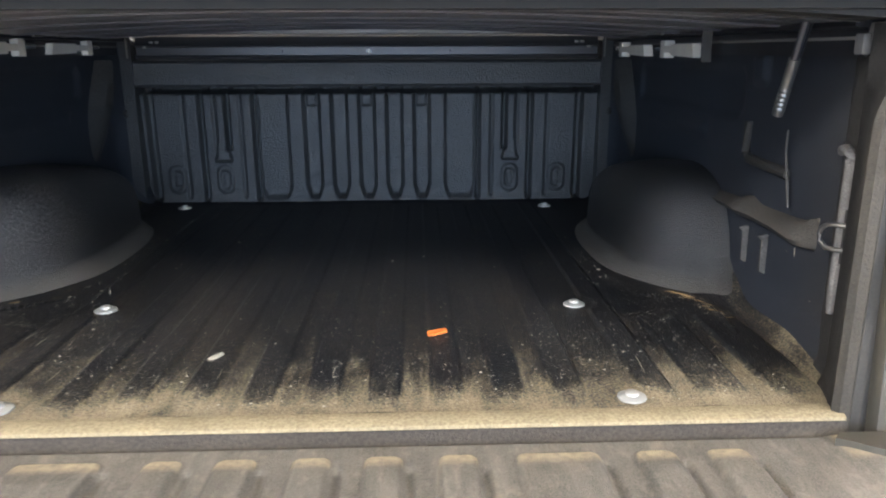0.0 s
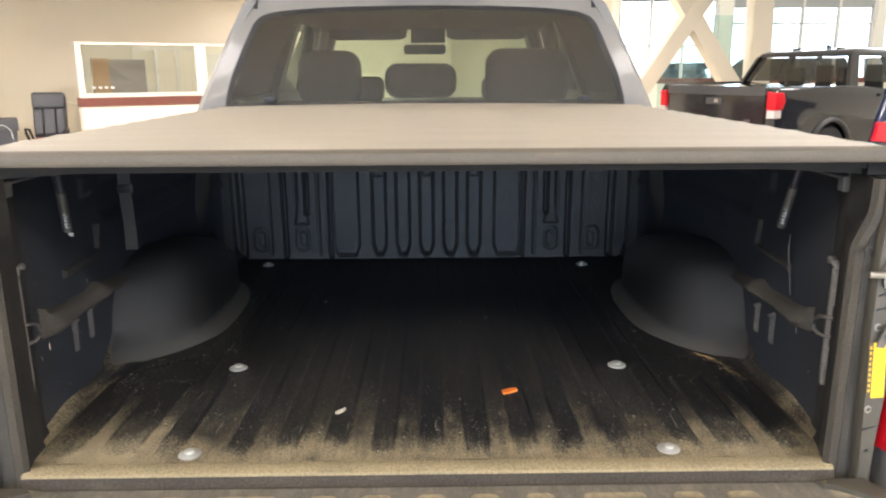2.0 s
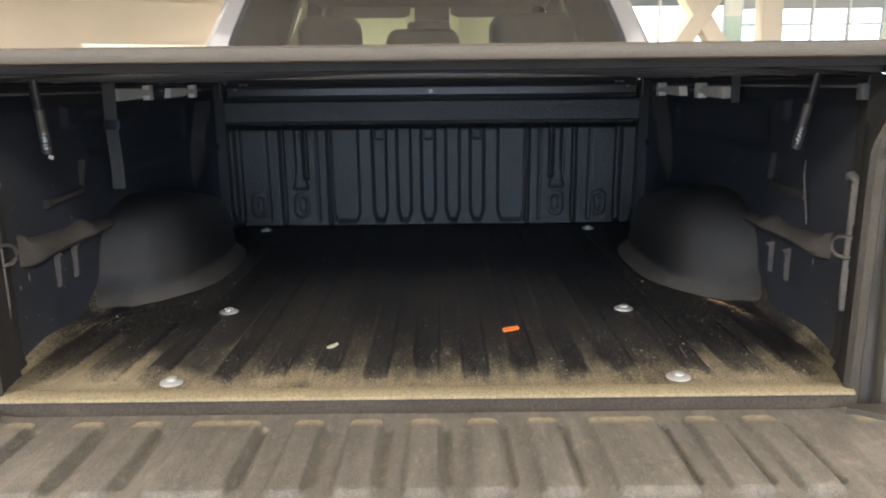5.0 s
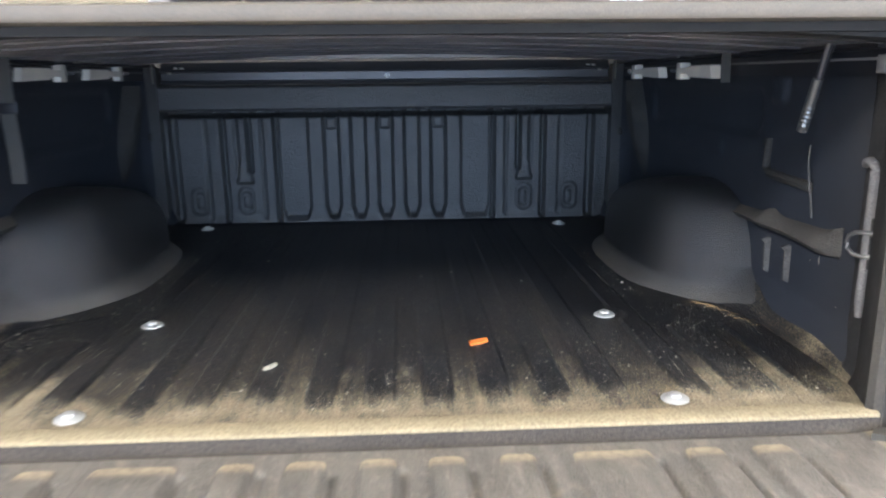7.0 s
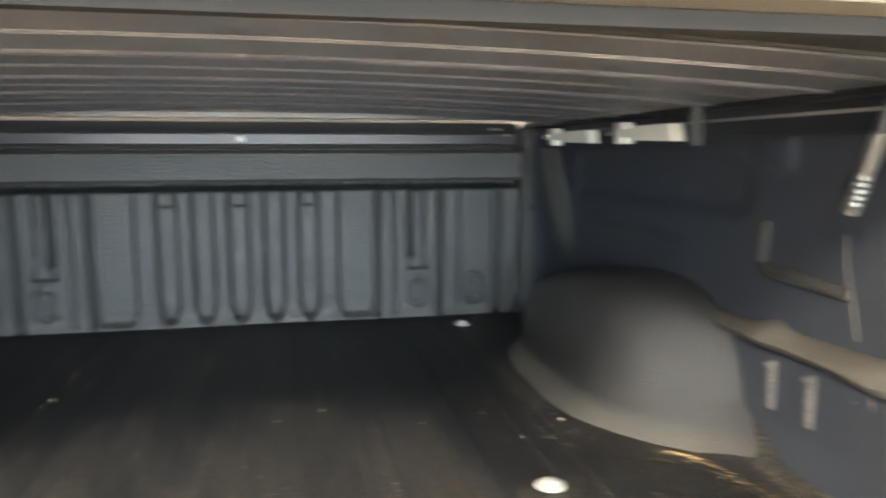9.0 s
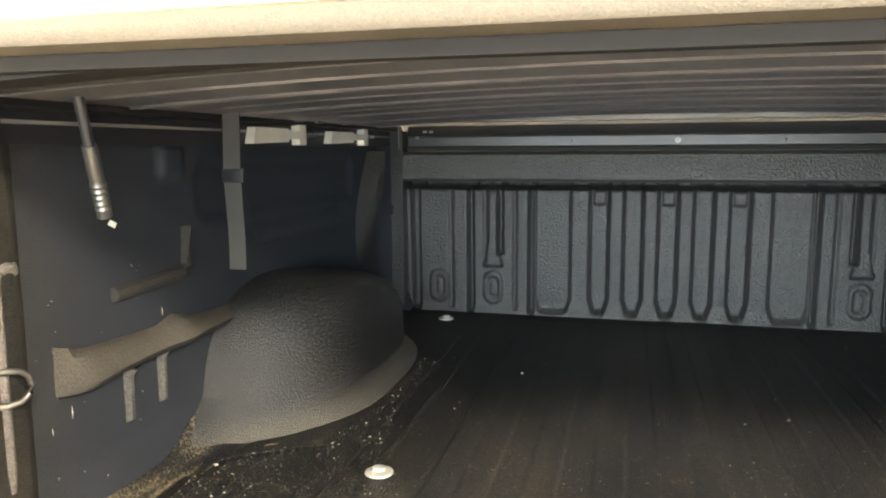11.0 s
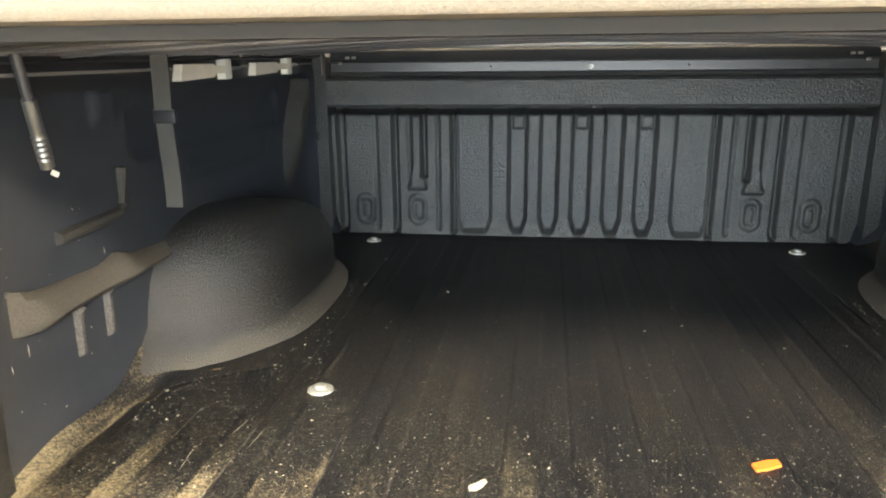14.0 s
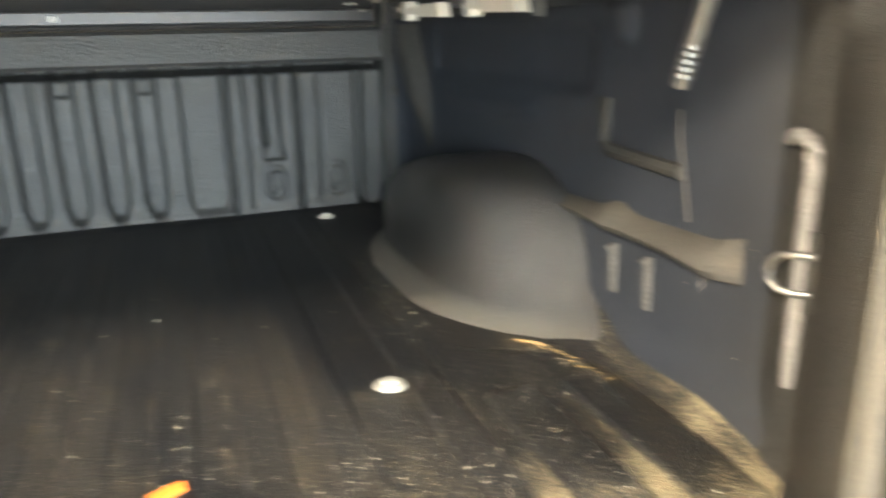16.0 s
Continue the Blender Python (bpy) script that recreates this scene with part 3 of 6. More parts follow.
def front_height(x, z):
    """Ribbed bulkhead: blunt-ended channels, flat pads between narrow grooves, cast loops."""
    xc = x + 0.018
    r, proud = 0 * x, 0 * x
    for c in (-0.198, -0.099, 0.0, 0.099, 0.198):
        # channels that draw in towards the foot
        w = 0.0275 * np.clip((z + 0.012) / 0.075, 0.40, 1) ** 0.8
        r = np.maximum(r, 0.030 * (1 - step(-0.008, 0.008, np.abs(xc - c) - w)) * step(0.008, 0.030, z))
    for c in (-0.198, 0.0, 0.198):
        proud = proud + 0.011 * pad(xc, z, c - 0.018, c + 0.018, 0.352, 0.45, 0.012, 0.006)
    for s in (-1, 1):
        r = np.maximum(r, 0.017 * (1 - step(-0.008, 0.008, np.abs(s * xc - 0.337) - 0.054 * np.clip((z + 0.10) / 0.16, 0.7, 1))) * step(0.006, 0.030, z))
        for c, w, d, low in ((0.402, 0.007, 0.028, 0.012), (0.498, 0.007, 0.026, 0.195), (0.592, 0.008, 0.027, 0.012), (0.770, 0.012, 0.028, 0.012), (0.452, 0.005, 0.009, 0.02), (0.655, 0.006, 0.007, 0.02), (0.545, 0.005, 0.008, 0.17)):
            r = np.maximum(r, d * pad(s * xc, z, c - w, c + w, low, 0.60, 0.014, 0.005))
        # cast loops low on the panel
        for c in (0.520, 0.694):
            ring = pad(s * xc, z, c - 0.029, c + 0.029, 0.038, 0.140, 0.010, 0.028) - pad(s * xc, z, c - 0.017, c + 0.017, 0.054, 0.122, 0.010, 0.016)
            proud = proud + 0.007 * np.clip(ring, 0, 1)
            proud = proud + 0.004 * pad(s * xc, z, c - 0.009, c + 0.009, 0.066, 0.108, 0.006, 0.008)
        # a strip that widens into a drip-shaped flare above the inner loop
        w = 0.013 + 0.017 * np.clip((0.235 - z) / 0.07, 0, 1)
        out = (0.35 + 0.65 * np.clip((0.30 - z) / 0.13, 0, 1)) * step(0.150, 0.164, z)
        proud = proud + 0.020 * out * (1 - step(-0.004, 0.004, np.abs(s * xc - 0.520) - w))
    # the panel leans back out of sight below the beam
    back = 0.10 * step(0.392, 0.409, z)
    slope = 0.012 * (z / 0.4)
    out = 0.010 * (1 - step(0.0, 0.050, z)) ** 1.5
    return x, 1.755 - slope + r - proud * step(0.40, 0.385, z) - out + back, z


sheet("bulkhead", np.linspace(-0.85, 0.85, 680), np.linspace(0.0, 0.43, 130), front_height, M_LINER, truck, "vertically ribbed black front panel of the bed")
part("bulkhead_beam", prism([(1.868, 0.421), (1.714, 0.421), (1.705, 0.430), (1.710, 0.502), (1.720, 0.511), (1.868, 0.511)], -0.835, 0.835, "x"), M_LINER, truck, "black header beam with pebbled finish", bevel=0.004)
for side in (-1, 1):
    part("corner_post", prism([(side * 0.815, 1.70), (side * 0.88, 1.63), (side * 0.90, 1.80), (side * 0.815, 1.80)], 0.0, 0.575, "z"), M_LINER, truck, bevel=0.012)
    part("plug", lathe([(0.001, 0.004), (0.010, 0.004), (0.013, 0.0), (0.014, -0.004)], pose(side * 0.842, 1.662, 0.335, 90, 0, side * 40), 14), M_POST, truck, smooth=True)


def bed_bolt(x, y):
    part("bed_bolt", lathe([(0.0235, 0.0), (0.023, 0.0025), (0.018, 0.005), (0.0115, 0.0062), (0.0105, 0.0098), (0.0075, 0.0112), (0.001, 0.0115)], pose(x, y, 0.0008, random.uniform(-1, 1), random.uniform(-1, 1), 0), 26), M_BOLT, truck, "dull galvanised dome bolt", smooth=True)


for x, y in ((-0.5, 0.13), (0.5, 0.13), (-0.516, 0.586), (0.501, 0.58), (-0.669, 1.664), (0.617, 1.642)):
    bed_bolt(x, y)


# rear posts, jambs, lamps
def post_x(z, side):
    """Inner edge of the rear post at the tail, by height."""
    return (0.775 if side > 0 else 0.780) + (0.028 if side > 0 else 0.024) * float(step(0.44, 0.53, np.array(z)))


def jamb_x(z, side):
    """Inner and outer edge of the painted jamb, by height."""
    if side > 0:
        return float(np.interp(z, [-0.06, 0.03, 0.15, 0.30, 0.45, 0.51, 0.575], [0.832, 0.828, 0.823, 0.817, 0.816, 0.822, 0.819])), float(np.interp(z, [-0.06, 0.04, 0.10, 0.17, 0.305, 0.39, 0.477, 0.54, 0.575], [0.862, 0.865, 0.868, 0.873, 0.868, 0.868, 0.868, 0.880, 0.868]))
    return float(np.interp(z, [-0.06, 0.05, 0.17, 0.29, 0.45, 0.51, 0.575], [0.842, 0.837, 0.831, 0.827, 0.819, 0.824, 0.819])), float(np.interp(z, [-0.06, 0.04, 0.116, 0.186, 0.29, 0.39, 0.477, 0.54, 0.575], [0.870, 0.869, 0.873, 0.882, 0.878, 0.870, 0.866, 0.879, 0.868]))


for side in (-1, 1):
    rings = []
    for z in np.linspace(-0.05, 0.578, 34):
        a = post_x(z, side)
        full = 0.833 if side > 0 else 0.822
        deep = full if z > 0.03 else 0.80 + (full - 0.80) * max(0, z + 0.05) / 0.08
        rings.append([(side * p, q, z) for p, q in ((a + 0.022, 0.070), (a + 0.023, 0.086), (a + 0.034, 0.112), (deep, 0.165), (deep + 0.018, 0.180), (deep + 0.020, 0.222), (0.872, 0.265), (0.90, 0.265), (0.90, 0.078))])
    part("tail_post", loft(rings), M_POST, truck, "black lined post beside the tailgate opening", smooth=True)
    rings = []
    for z in np.linspace(-0.05, 0.578, 34):
        a, b = post_x(z, side), jamb_x(z, side)[0] + 0.004
        rings.append([(side * p, q, z) for p, q in ((a + 0.027, 0.034), (a + 0.021, 0.029), (a + 0.006, 0.030), (a - 0.002, 0.039), (a + 0.002, 0.048), (a + 0.027, 0.050))])
    front = [part("post_flange", loft(rings), M_FLANGE, truck, "scuffed dark grey flange of the post", smooth=True)]
    front.append(part("post_recess", loft([[(side * p, q, z) for p, q in ((post_x(z, side) + 0.022, 0.040), (jamb_x(z, side)[0] + 0.004, 0.038), (jamb_x(z, side)[0] + 0.004, 0.052), (post_x(z, side) + 0.022, 0.052))] for z in np.linspace(-0.05, 0.578, 34)]), M_RECESS, truck, "recessed plate between flange and jamb", smooth=True))
    rings = []
    for z in np.linspace(-0.06, 0.575, 30):
        a, b = jamb_x(z, side)
        rings.append([(side * p, q, z) for p, q in ((a, 0.026), (a + 0.006, 0.018), (b - 0.008, 0.014), (b, 0.030), (b, 0.12), (b - 0.02, 0.12), (a, 0.040))])
    jamb = part("tail_jamb", loft(rings), M_JAMB, truck, "grey painted door jamb with spot welds", smooth=True)
    front.append(jamb)
    for z0, tilt in ((0.335, 12), (0.365, 20), (0.25, 14), (0.09, 22), (0.46, 8), (0.535, 18)):
        xa, xb = jamb_x(z0, side)
        part("jamb_groove", box(-0.016, 0.016, -0.001, 0.002, -0.0012, 0.0012, m=pose(side * (xa + xb) / 2, 0.0145, z0, 0, side * -tilt, 0)), M_BLACKTRIM, jamb)
    # striker: plate, two screws, forward pin
    sx = 0.842 if side > 0 else 0.832
    striker = part("striker", prism([(side * (sx - 0.010), 0.376), (side * (sx + 0.012), 0.372), (side * (sx + 0.016), 0.400), (side * (sx + 0.012), 0.436), (side * (sx - 0.008), 0.432), (side * (sx - 0.018), 0.405)], 0.008, 0.016, "y"), M_ZINC, truck, "zinc tailgate striker with pin", bevel=0.003)
    front.append(striker)
    part("pin", tube([(side * (sx + 0.004), 0.006, 0.404), (side * (sx - 0.02), -0.004, 0.405), (side * (sx - 0.052), -0.004, 0.407)], [0.007, 0.0065, 0.006], 12), M_ZINC, striker, smooth=True)
    for z in (0.385, 0.428):
        part("screw", lathe([(0.0075, 0.0), (0.0075, 0.004), (0.005, 0.006), (0.001, 0.0062)], pose(side * (sx + 0.004), 0.008, z, 90), 12), M_ZINC, striker, smooth=True)
    for x, z, r in (((0.835, 0.462, 0.008), (0.836, 0.297, 0.009), (0.838, 0.128, 0.008), (0.797, 0.450, 0.008)) if side > 0 else ((0.828, 0.468, 0.007), (0.836, 0.300, 0.008), (0.846, 0.128, 0.007), (0.795, 0.452, 0.009))):
        front.append(part("jamb_screw", lathe([(r, 0.0), (r, 0.003), (r * 0.55, 0.004), (r * 0.5, 0.001), (0.001, 0.001)], pose(side * x, 0.020, z, 90), 14), M_ZINC if x > 0.8 else M_POST, truck, smooth=True))
    for x, z in (((0.846, 0.335), (0.845, 0.04)) if side > 0 else ((0.843, 0.325), (0.85, 0.04))):
        part("jamb_hole", lathe([(0.004, 0.0), (0.004, 0.002), (0.001, 0.002)], pose(side * x, 0.0145, z, 90), 10), M_BLACKTRIM, jamb)
    # support cable from jamb to tailgate
    ex = 0.846 if side > 0 else 0.838
    ex += 0.018
    top, low = Vector((side * ex, 0.036, 0.292)), Vector((side * 0.868, -0.46, -0.03))
    cable = part("tailgate_cable", tube([top + (low - top) * f + Vector((0, 0, -0.05 * math.sin(math.pi * f))) for f in np.linspace(0, 1, 14)], 0.0045, 8), M_CABLE, truck, "thin braided steel tailgate cable", smooth=True)
    part("cable_eye", box(-0.008, 0.008, -0.003, 0.003, -0.035, 0.012, m=pose(side * ex, 0.034, 0.292, 12, side * 10, 0)), M_CABLE, cable, bevel=0.002)
    # moulded vertical strip with tie-down ring inside the post
    strip = [(side * 0.850, 0.232, 0.378), (side * 0.848, 0.226, 0.384), (side * 0.846, 0.212, 0.387), (side * 0.845, 0.201, 0.383), (side * 0.845, 0.196, 0.372)] + [(side * 0.845, 0.195, z) for z in np.linspace(0.355, 0.115, 9)]
    part("anchor_strip", tube(strip, [0.006] + [0.0085] * (len(strip) - 2) + [0.006], 10), M_WORNSTRIP, truck, "grey worn moulding strip", smooth=True)
    ring = part("tie_down_ring", tube([(side * x, y, z) for x, y, z in ((0.846, 0.180, 0.267), (0.834, 0.190, 0.268), (0.826, 0.203, 0.266), (0.822, 0.212, 0.258), (0.821, 0.215, 0.247), (0.822, 0.212, 0.236), (0.826, 0.203, 0.228), (0.834, 0.190, 0.226), (0.846, 0.180, 0.227))], 0.0040, 10), M_STEELB, truck, "galvanised tie-down ring", smooth=True)
    part("ring_plate", box(-0.003, 0.003, -0.010, 0.010, -0.045, 0.045, m=pose(side * 0.848, 0.182, 0.248, 0, 0, side * 22)), M_POST, ring, bevel=0.002)
    # lamp cluster
    zs = np.linspace(0.042, 0.475, 16)
    rings = []
    for z in zs:
        b = jamb_x(z, side)[1] + 0.006
        o = 1.016 - 0.020 * ((z - 0.26) / 0.22) ** 4
        rings.append([(side * p, q, z) for p, q in ((b, 0.030), (b + 0.008, 0.004), ((b + o) / 2, 0.003), (o - 0.034, 0.010), (o - 0.008, 0.030), (o, 0.075), (o + 0.006, 0.24), (b, 0.24))])
    lamp = part("tail_lamp", loft(rings), M_RED, truck, "tall red tail lamp cluster", smooth=True)
    front.append(lamp)
    b0 = jamb_x(0.35, side)[1]
    part("inner_lens", prism([(side * (b0 + 0.020), 0.27), (side * (b0 + 0.055), 0.27), (side * (b0 + 0.050), 0.45), (side * (b0 + 0.022), 0.45)], -0.002, 0.008, "y"), M_PINK, lamp, "paler red lens panel", bevel=0.003)
    # bed rail cap and outer side panel
    part("rail_cap", prism([(side * 0.845, 0.555), (side * 0.850, 0.580), (side * 0.93, 0.586), (side * 0.975, 0.565), (side * 0.985, 0.53), (side * 0.93, 0.54)], 0.048, 1.83, "y"), M_BODY, truck, bevel=0.008)
    arch = [(1.09 + 0.50 * math.cos(a), -0.46 + 0.50 * math.sin(a)) for a in np.linspace(0, math.pi, 15)]
    side_out = [(0.245, 0.55), (1.83, 0.55), (1.83, -0.42)] + arch + [(0.25, -0.38), (0.02, -0.30), (0.02, 0.02), (0.245, 0.02)]
    part("bed_outer_panel", prism(side_out, side * 0.93, side * 1.026, "x"), M_BODY, truck, "grey painted bed side panel", bevel=0.012)
    front.append(part("corner_cap", prism([(side * 0.90, 0.475), (side * 0.99, 0.475), (side * 0.985, 0.545), (side * 0.955, 0.572), (side * 0.90, 0.560)], 0.016, 0.24, "y"), M_BODY, truck, bevel=0.010))
    for ob in front:
        ob.location = (side * 0.018, 0.028, 0)

# yellow caution label on one jamb
label = part("caution_label", box(-0.0125, 0.0125, -0.0012, 0.0, -0.057, 0.057, m=pose(0.862, 0.0408, 0.212, 0, -4, 0)), M_YELLOW, truck, "yellow caution sticker with dark printing")
part("label_border", box(-0.0045, 0.0045, -0.0018, 0.0, -0.054, 0.054, m=pose(0.8445, 0.0412, 0.214, 0, -4, 0)), M_PRINT, label)
for k in range(9):
    part("print_bar", box(-0.0018, 0.0018, -0.0022, -0.0012, -0.0028, 0.0028, m=pose(0.8475 - 0.0008 * k, 0.0412, 0.170 + k * 0.011, 0, -4, 0)), M_YELLOW, label)

# tailgate, lowered flat

gz = -0.022
BUMPS = [(-0.735, 0.026), (-0.607, 0.026), (-0.50, 0.025), (-0.357, 0.060), (-0.207, 0.024), (-0.104, 0.027), (0.003, 0.025), (0.106, 0.025), (0.213, 0.025), (0.358, 0.058), (0.501, 0.027), (0.607, 0.028)]


def gate_height(x, y):
    z = 0 * x
    for c, h in BUMPS:
        z = np.maximum(z, 0.012 * pad(x, y, c - h - 0.002, c + h + 0.002, -0.24, 0.016, 0.012, 0.014) * (0.45 + 0.55 * step(0.02, -0.06, y)))
    for c, h in BUMPS:
        # a hollow added along one flank of each rib for its shadow
        z = z - 0.007 * pad(x, y, c + h + 0.003, c + h + 0.019, -0.21, -0.012, 0.010, 0.007)
    edge = step(0.755, 0.80, np.abs(x)) * 0.004
    z = z + edge - 0.012 * step(0.047, 0.056, y) - 0.02 * step(-0.53, -0.57, y)
    return x, y, gz - 0.0085 + z


tailgate = sheet("tailgate", np.linspace(-0.865, 0.865, 560), np.linspace(0.055, -0.58, 180), gate_height, M_GATE, truck, "lowered tailgate with scuffed ribbed liner", flip=True)
part("gate_shell", prism([(0.050, -0.050), (0.045, -0.095), (-0.50, -0.11), (-0.585, -0.095), (-0.59, -0.06), (-0.58, -0.054), (0.02, -0.062)], -0.868, 0.868, "x"), M_BODY, tailgate, "grey painted outer skin", bevel=0.006)
for side in (-1, 1):
    part("hinge_cap", prism([(side * 0.775, 0.02), (side * 0.79, 0.036), (side * 0.86, 0.036), (side * 0.885, -0.02), (side * 0.875, -0.05), (side * 0.79, 0.012)], gz - 0.03, gz + 0.006, "z"), M_JAMB, tailgate, bevel=0.004)
part("rear_bumper", prism([(0.06, -0.20), (-0.14, -0.20), (-0.17, -0.26), (-0.17, -0.42), (-0.10, -0.46), (0.06, -0.46)], -0.99, 0.99, "x"), M_CHROME, truck, "chrome rear bumper", bevel=0.02)


# ---- cab of the pickup ----
CX = -0.018


def cab_half(z):
    """Half width of the cab's tail by height."""
    return float(np.interp(z, [-0.4, 0.55, 0.63, 0.757, 0.86, 0.97, 1.045, 1.075, 1.095, 1.108, 1.120, 1.129, 1.134], [1.0, 0.985, 0.963, 0.905, 0.854, 0.798, 0.755, 0.72, 0.66, 0.58, 0.45, 0.28, 0.08]))


def glass_half(z):
    return float(np.interp(z, [0.64, 0.70, 0.757, 0.90, 0.96, 0.988, 1.003, 1.013, 1.021, 1.027, 1.030], [0.822, 0.808, 0.790, 0.727, 0.697, 0.668, 0.62, 0.55, 0.42, 0.25, 0.06]))


def cab_y(z):
    return 1.875 + 0.16 * max(0, z - 0.62)


def ring_xz(half, z0, z1, n=26):
    zs = z0 + (z1 - z0) * (1 - (1 - np.linspace(0, 1, n)) ** 2.4)
    return [(CX + half(z), z) for z in zs] + [(CX - half(z), z) for z in zs[::-1]]


outer, inner = ring_xz(cab_half, 0.50, 1.134), ring_xz(lambda z: glass_half(z - 0.010) + 0.016, 0.622, 1.040)
rows = [[(x, cab_y(z) + 0.06, z) for x, z in outer], [(x * 0.997, cab_y(z) + 0.02, z) for x, z in outer], [(x * 0.975, cab_y(z), z - 0.004) for x, z in outer], [(x, cab_y(z) - 0.002, z) for x, z in inner], [(x, cab_y(z) + 0.03, z) for x, z in inner]]
cab_back = part("cab_back", loft(rows, caps=False), M_BODY, truck, "grey painted cab rear wall", smooth=True)
in2 = ring_xz(lambda z: glass_half(z + 0.006) - 0.002, 0.650, 1.024)
part("window_seal", loft([[(x, cab_y(z) - 0.004, z) for x, z in inner], [(x, cab_y(z) - 0.008, z) for x, z in ring_xz(lambda z: glass_half(z - 0.007) + 0.012, 0.63, 1.037)], [(x, cab_y(z) + 0.004, z) for x, z in in2], [(x, cab_y(z) + 0.02, z) for x, z in in2]], caps=False), M_GASKET, truck, "black rubber rear window seal", smooth=True)
bm = bmesh.new()
bm.faces.new([bm.verts.new((x, cab_y(z) + 0.006, z)) for x, z in ring_xz(lambda z: glass_half(z) + 0.002, 0.64, 1.030)])
pane = part("rear_window", bm, M_TINT, truck, "tinted rear window")
pane.visible_shadow = False
for side in (-1, 1):
    part("window_latch", box(-0.022, 0.022, -0.016, 0.004, -0.010, 0.010, m=pose(side * 0.66 - 0.01, cab_y(0.65) - 0.006, 0.660)), M_BLACKTRIM, truck, bevel=0.003)
    # ditch strip along the roof edge
    zs = np.linspace(0.55, 1.06, 9)
    part("rear_quarter", loft([[(CX + side * (cab_half(z) - d), y, z) for z, d in [(z, 0.004) for z in zs] + [(z, 0.045) for z in zs[::-1]]] for y in (1.93, 2.4, 3.0)]), M_BODY, truck, "grey painted rear roof pillar", smooth=True)
    part("pillar_lining", loft([[(CX + side * (cab_half(z) - d), y, z) for z, d in [(z, 0.047) for z in zs] + [(z, 0.058) for z in zs[::-1]]] for y in (1.945, 2.4, 2.98)]), M_LININGS, truck, "grey moulded pillar lining", smooth=True)
    part("roof_ditch", box(-0.004, 0.004, 0, 1.6, -0.002, 0.002, m=pose(CX + side * 0.725, cab_y(1.06) + 0.02, 1.072, 1, side * 40, 0)), M_POST, truck)
    part("ditch_end", box(-0.008, 0.008, -0.004, 0.004, -0.030, 0.022, m=pose(CX + side * 0.700, cab_y(1.05) - 0.002, 1.058, -8, side * -4, 0)), M_POST, truck, bevel=0.002)
roof_rows = []
for y, lift in ((1.945, 0.0), (2.1, 0.014), (2.6, 0.03), (3.2, 0.03), (3.62, 0.0)):
    zs = [1.0, 1.045, 1.075, 1.095, 1.108, 1.120, 1.129]
    roof_rows.append([(CX + cab_half(z), y, z + lift) for z in zs] + [(CX, y, 1.136 + lift)] + [(CX - cab_half(z), y, z + lift) for z in zs[::-1]] + [(-0.55, y, 1.046 + lift), (0.55, y, 1.046 + lift)])
part("roof", loft(roof_rows), M_BODY, truck, "grey painted roof", smooth=True)
part("headliner", box(-0.70, 0.66, 1.95, 3.5, 1.026, 1.040), M_LININGS, truck)
for side in (-1, 1):
    part("door_side", prism([(side * 0.93, -0.40), (side * 1.0, -0.25), (side * 1.0, 0.35), (side * 0.94, 0.58), (side * 0.90, 0.58), (side * 0.90, -0.40)], 1.93, 4.3, "y"), M_BODY, truck, "grey painted cab side", bevel=0.01)
    for ya, yb in ((2.86, 2.96),):
        part("pillar", loft([[(side * 0.92, ya, 0.57), (side * 0.92, yb, 0.57), (side * 0.87, yb, 0.57), (side * 0.87, ya, 0.57)], [(CX + side * 0.725, ya, 1.06), (CX + side * 0.725, yb, 1.06), (CX + side * 0.68, yb, 1.06), (CX + side * 0.68, ya, 1.06)]]), M_BLACKTRIM, truck, bevel=0.006)
    part("front_pillar", tube([(side * 0.86, 4.20, 0.57), (side * 0.74, 3.88, 0.82), (side * 0.62, 3.55, 1.06)], 0.055, 8), M_BLACKTRIM, truck, smooth=True)
    part("door_trim", box(side * 0.86, side * 0.898, 1.95, 4.2, -0.3, 0.66), M_BLACKTRIM, truck, bevel=0.004)
    bm = bmesh.new()
    bm.faces.new([bm.verts.new(p) for p in ((side * 0.90, 3.0, 0.58), (side * 0.90, 4.1, 0.58), (side * 0.68, 3.55, 1.06), (side * 0.68, 3.0, 1.06))])
    part("side_glass", bm, M_SIDEGLASS, truck).visible_shadow = False
bm = bmesh.new()
bm.faces.new([bm.verts.new(p) for p in ((-0.88, 4.22, 0.58), (0.88, 4.22, 0.58), (0.66, 3.56, 1.055), (-0.66, 3.56, 1.055))])
part("windscreen", bm, M_SCREEN, truck).visible_shadow = False
part("bonnet", prism([(4.2, 0.56), (4.9, 0.50), (5.45, 0.42), (5.55, 0.30), (5.58, -0.35), (5.4, -0.45), (5.0, -0.45), (4.2, -0.45)], -0.97, 0.97, "x"), M_BODY, truck, "grey painted bonnet and front wings", bevel=0.04)
part("dashboard", prism([(3.75, 0.40), (3.72, 0.55), (3.85, 0.60), (4.18, 0.57), (4.2, 0.35)], -0.86, 0.86, "x"), M_BLACKTRIM, truck, bevel=0.02)
part("cab_floor", box(-0.92, 0.92, 1.93, 4.3, -0.40, -0.32), M_BLACKTRIM, truck)
part("chassis", box(-0.5, 0.5, 0.1, 5.3, -0.52, -0.30), M_BLACKTRIM, truck)


def cushion(x0, x1, y0, y1, z0, z1, name, label="", r=0.04, tilt=0.0):
    bm = box(x0, x1, y0, y1, z0, z1)
    if tilt:
        bmesh.ops.rotate(bm, cent=((x0 + x1) / 2, y0, z0), matrix=Euler((radians(tilt), 0, 0)).to_matrix(), verts=bm.verts)
    return part(name, bm, M_SEAT, truck, label, bevel=r, segments=4)


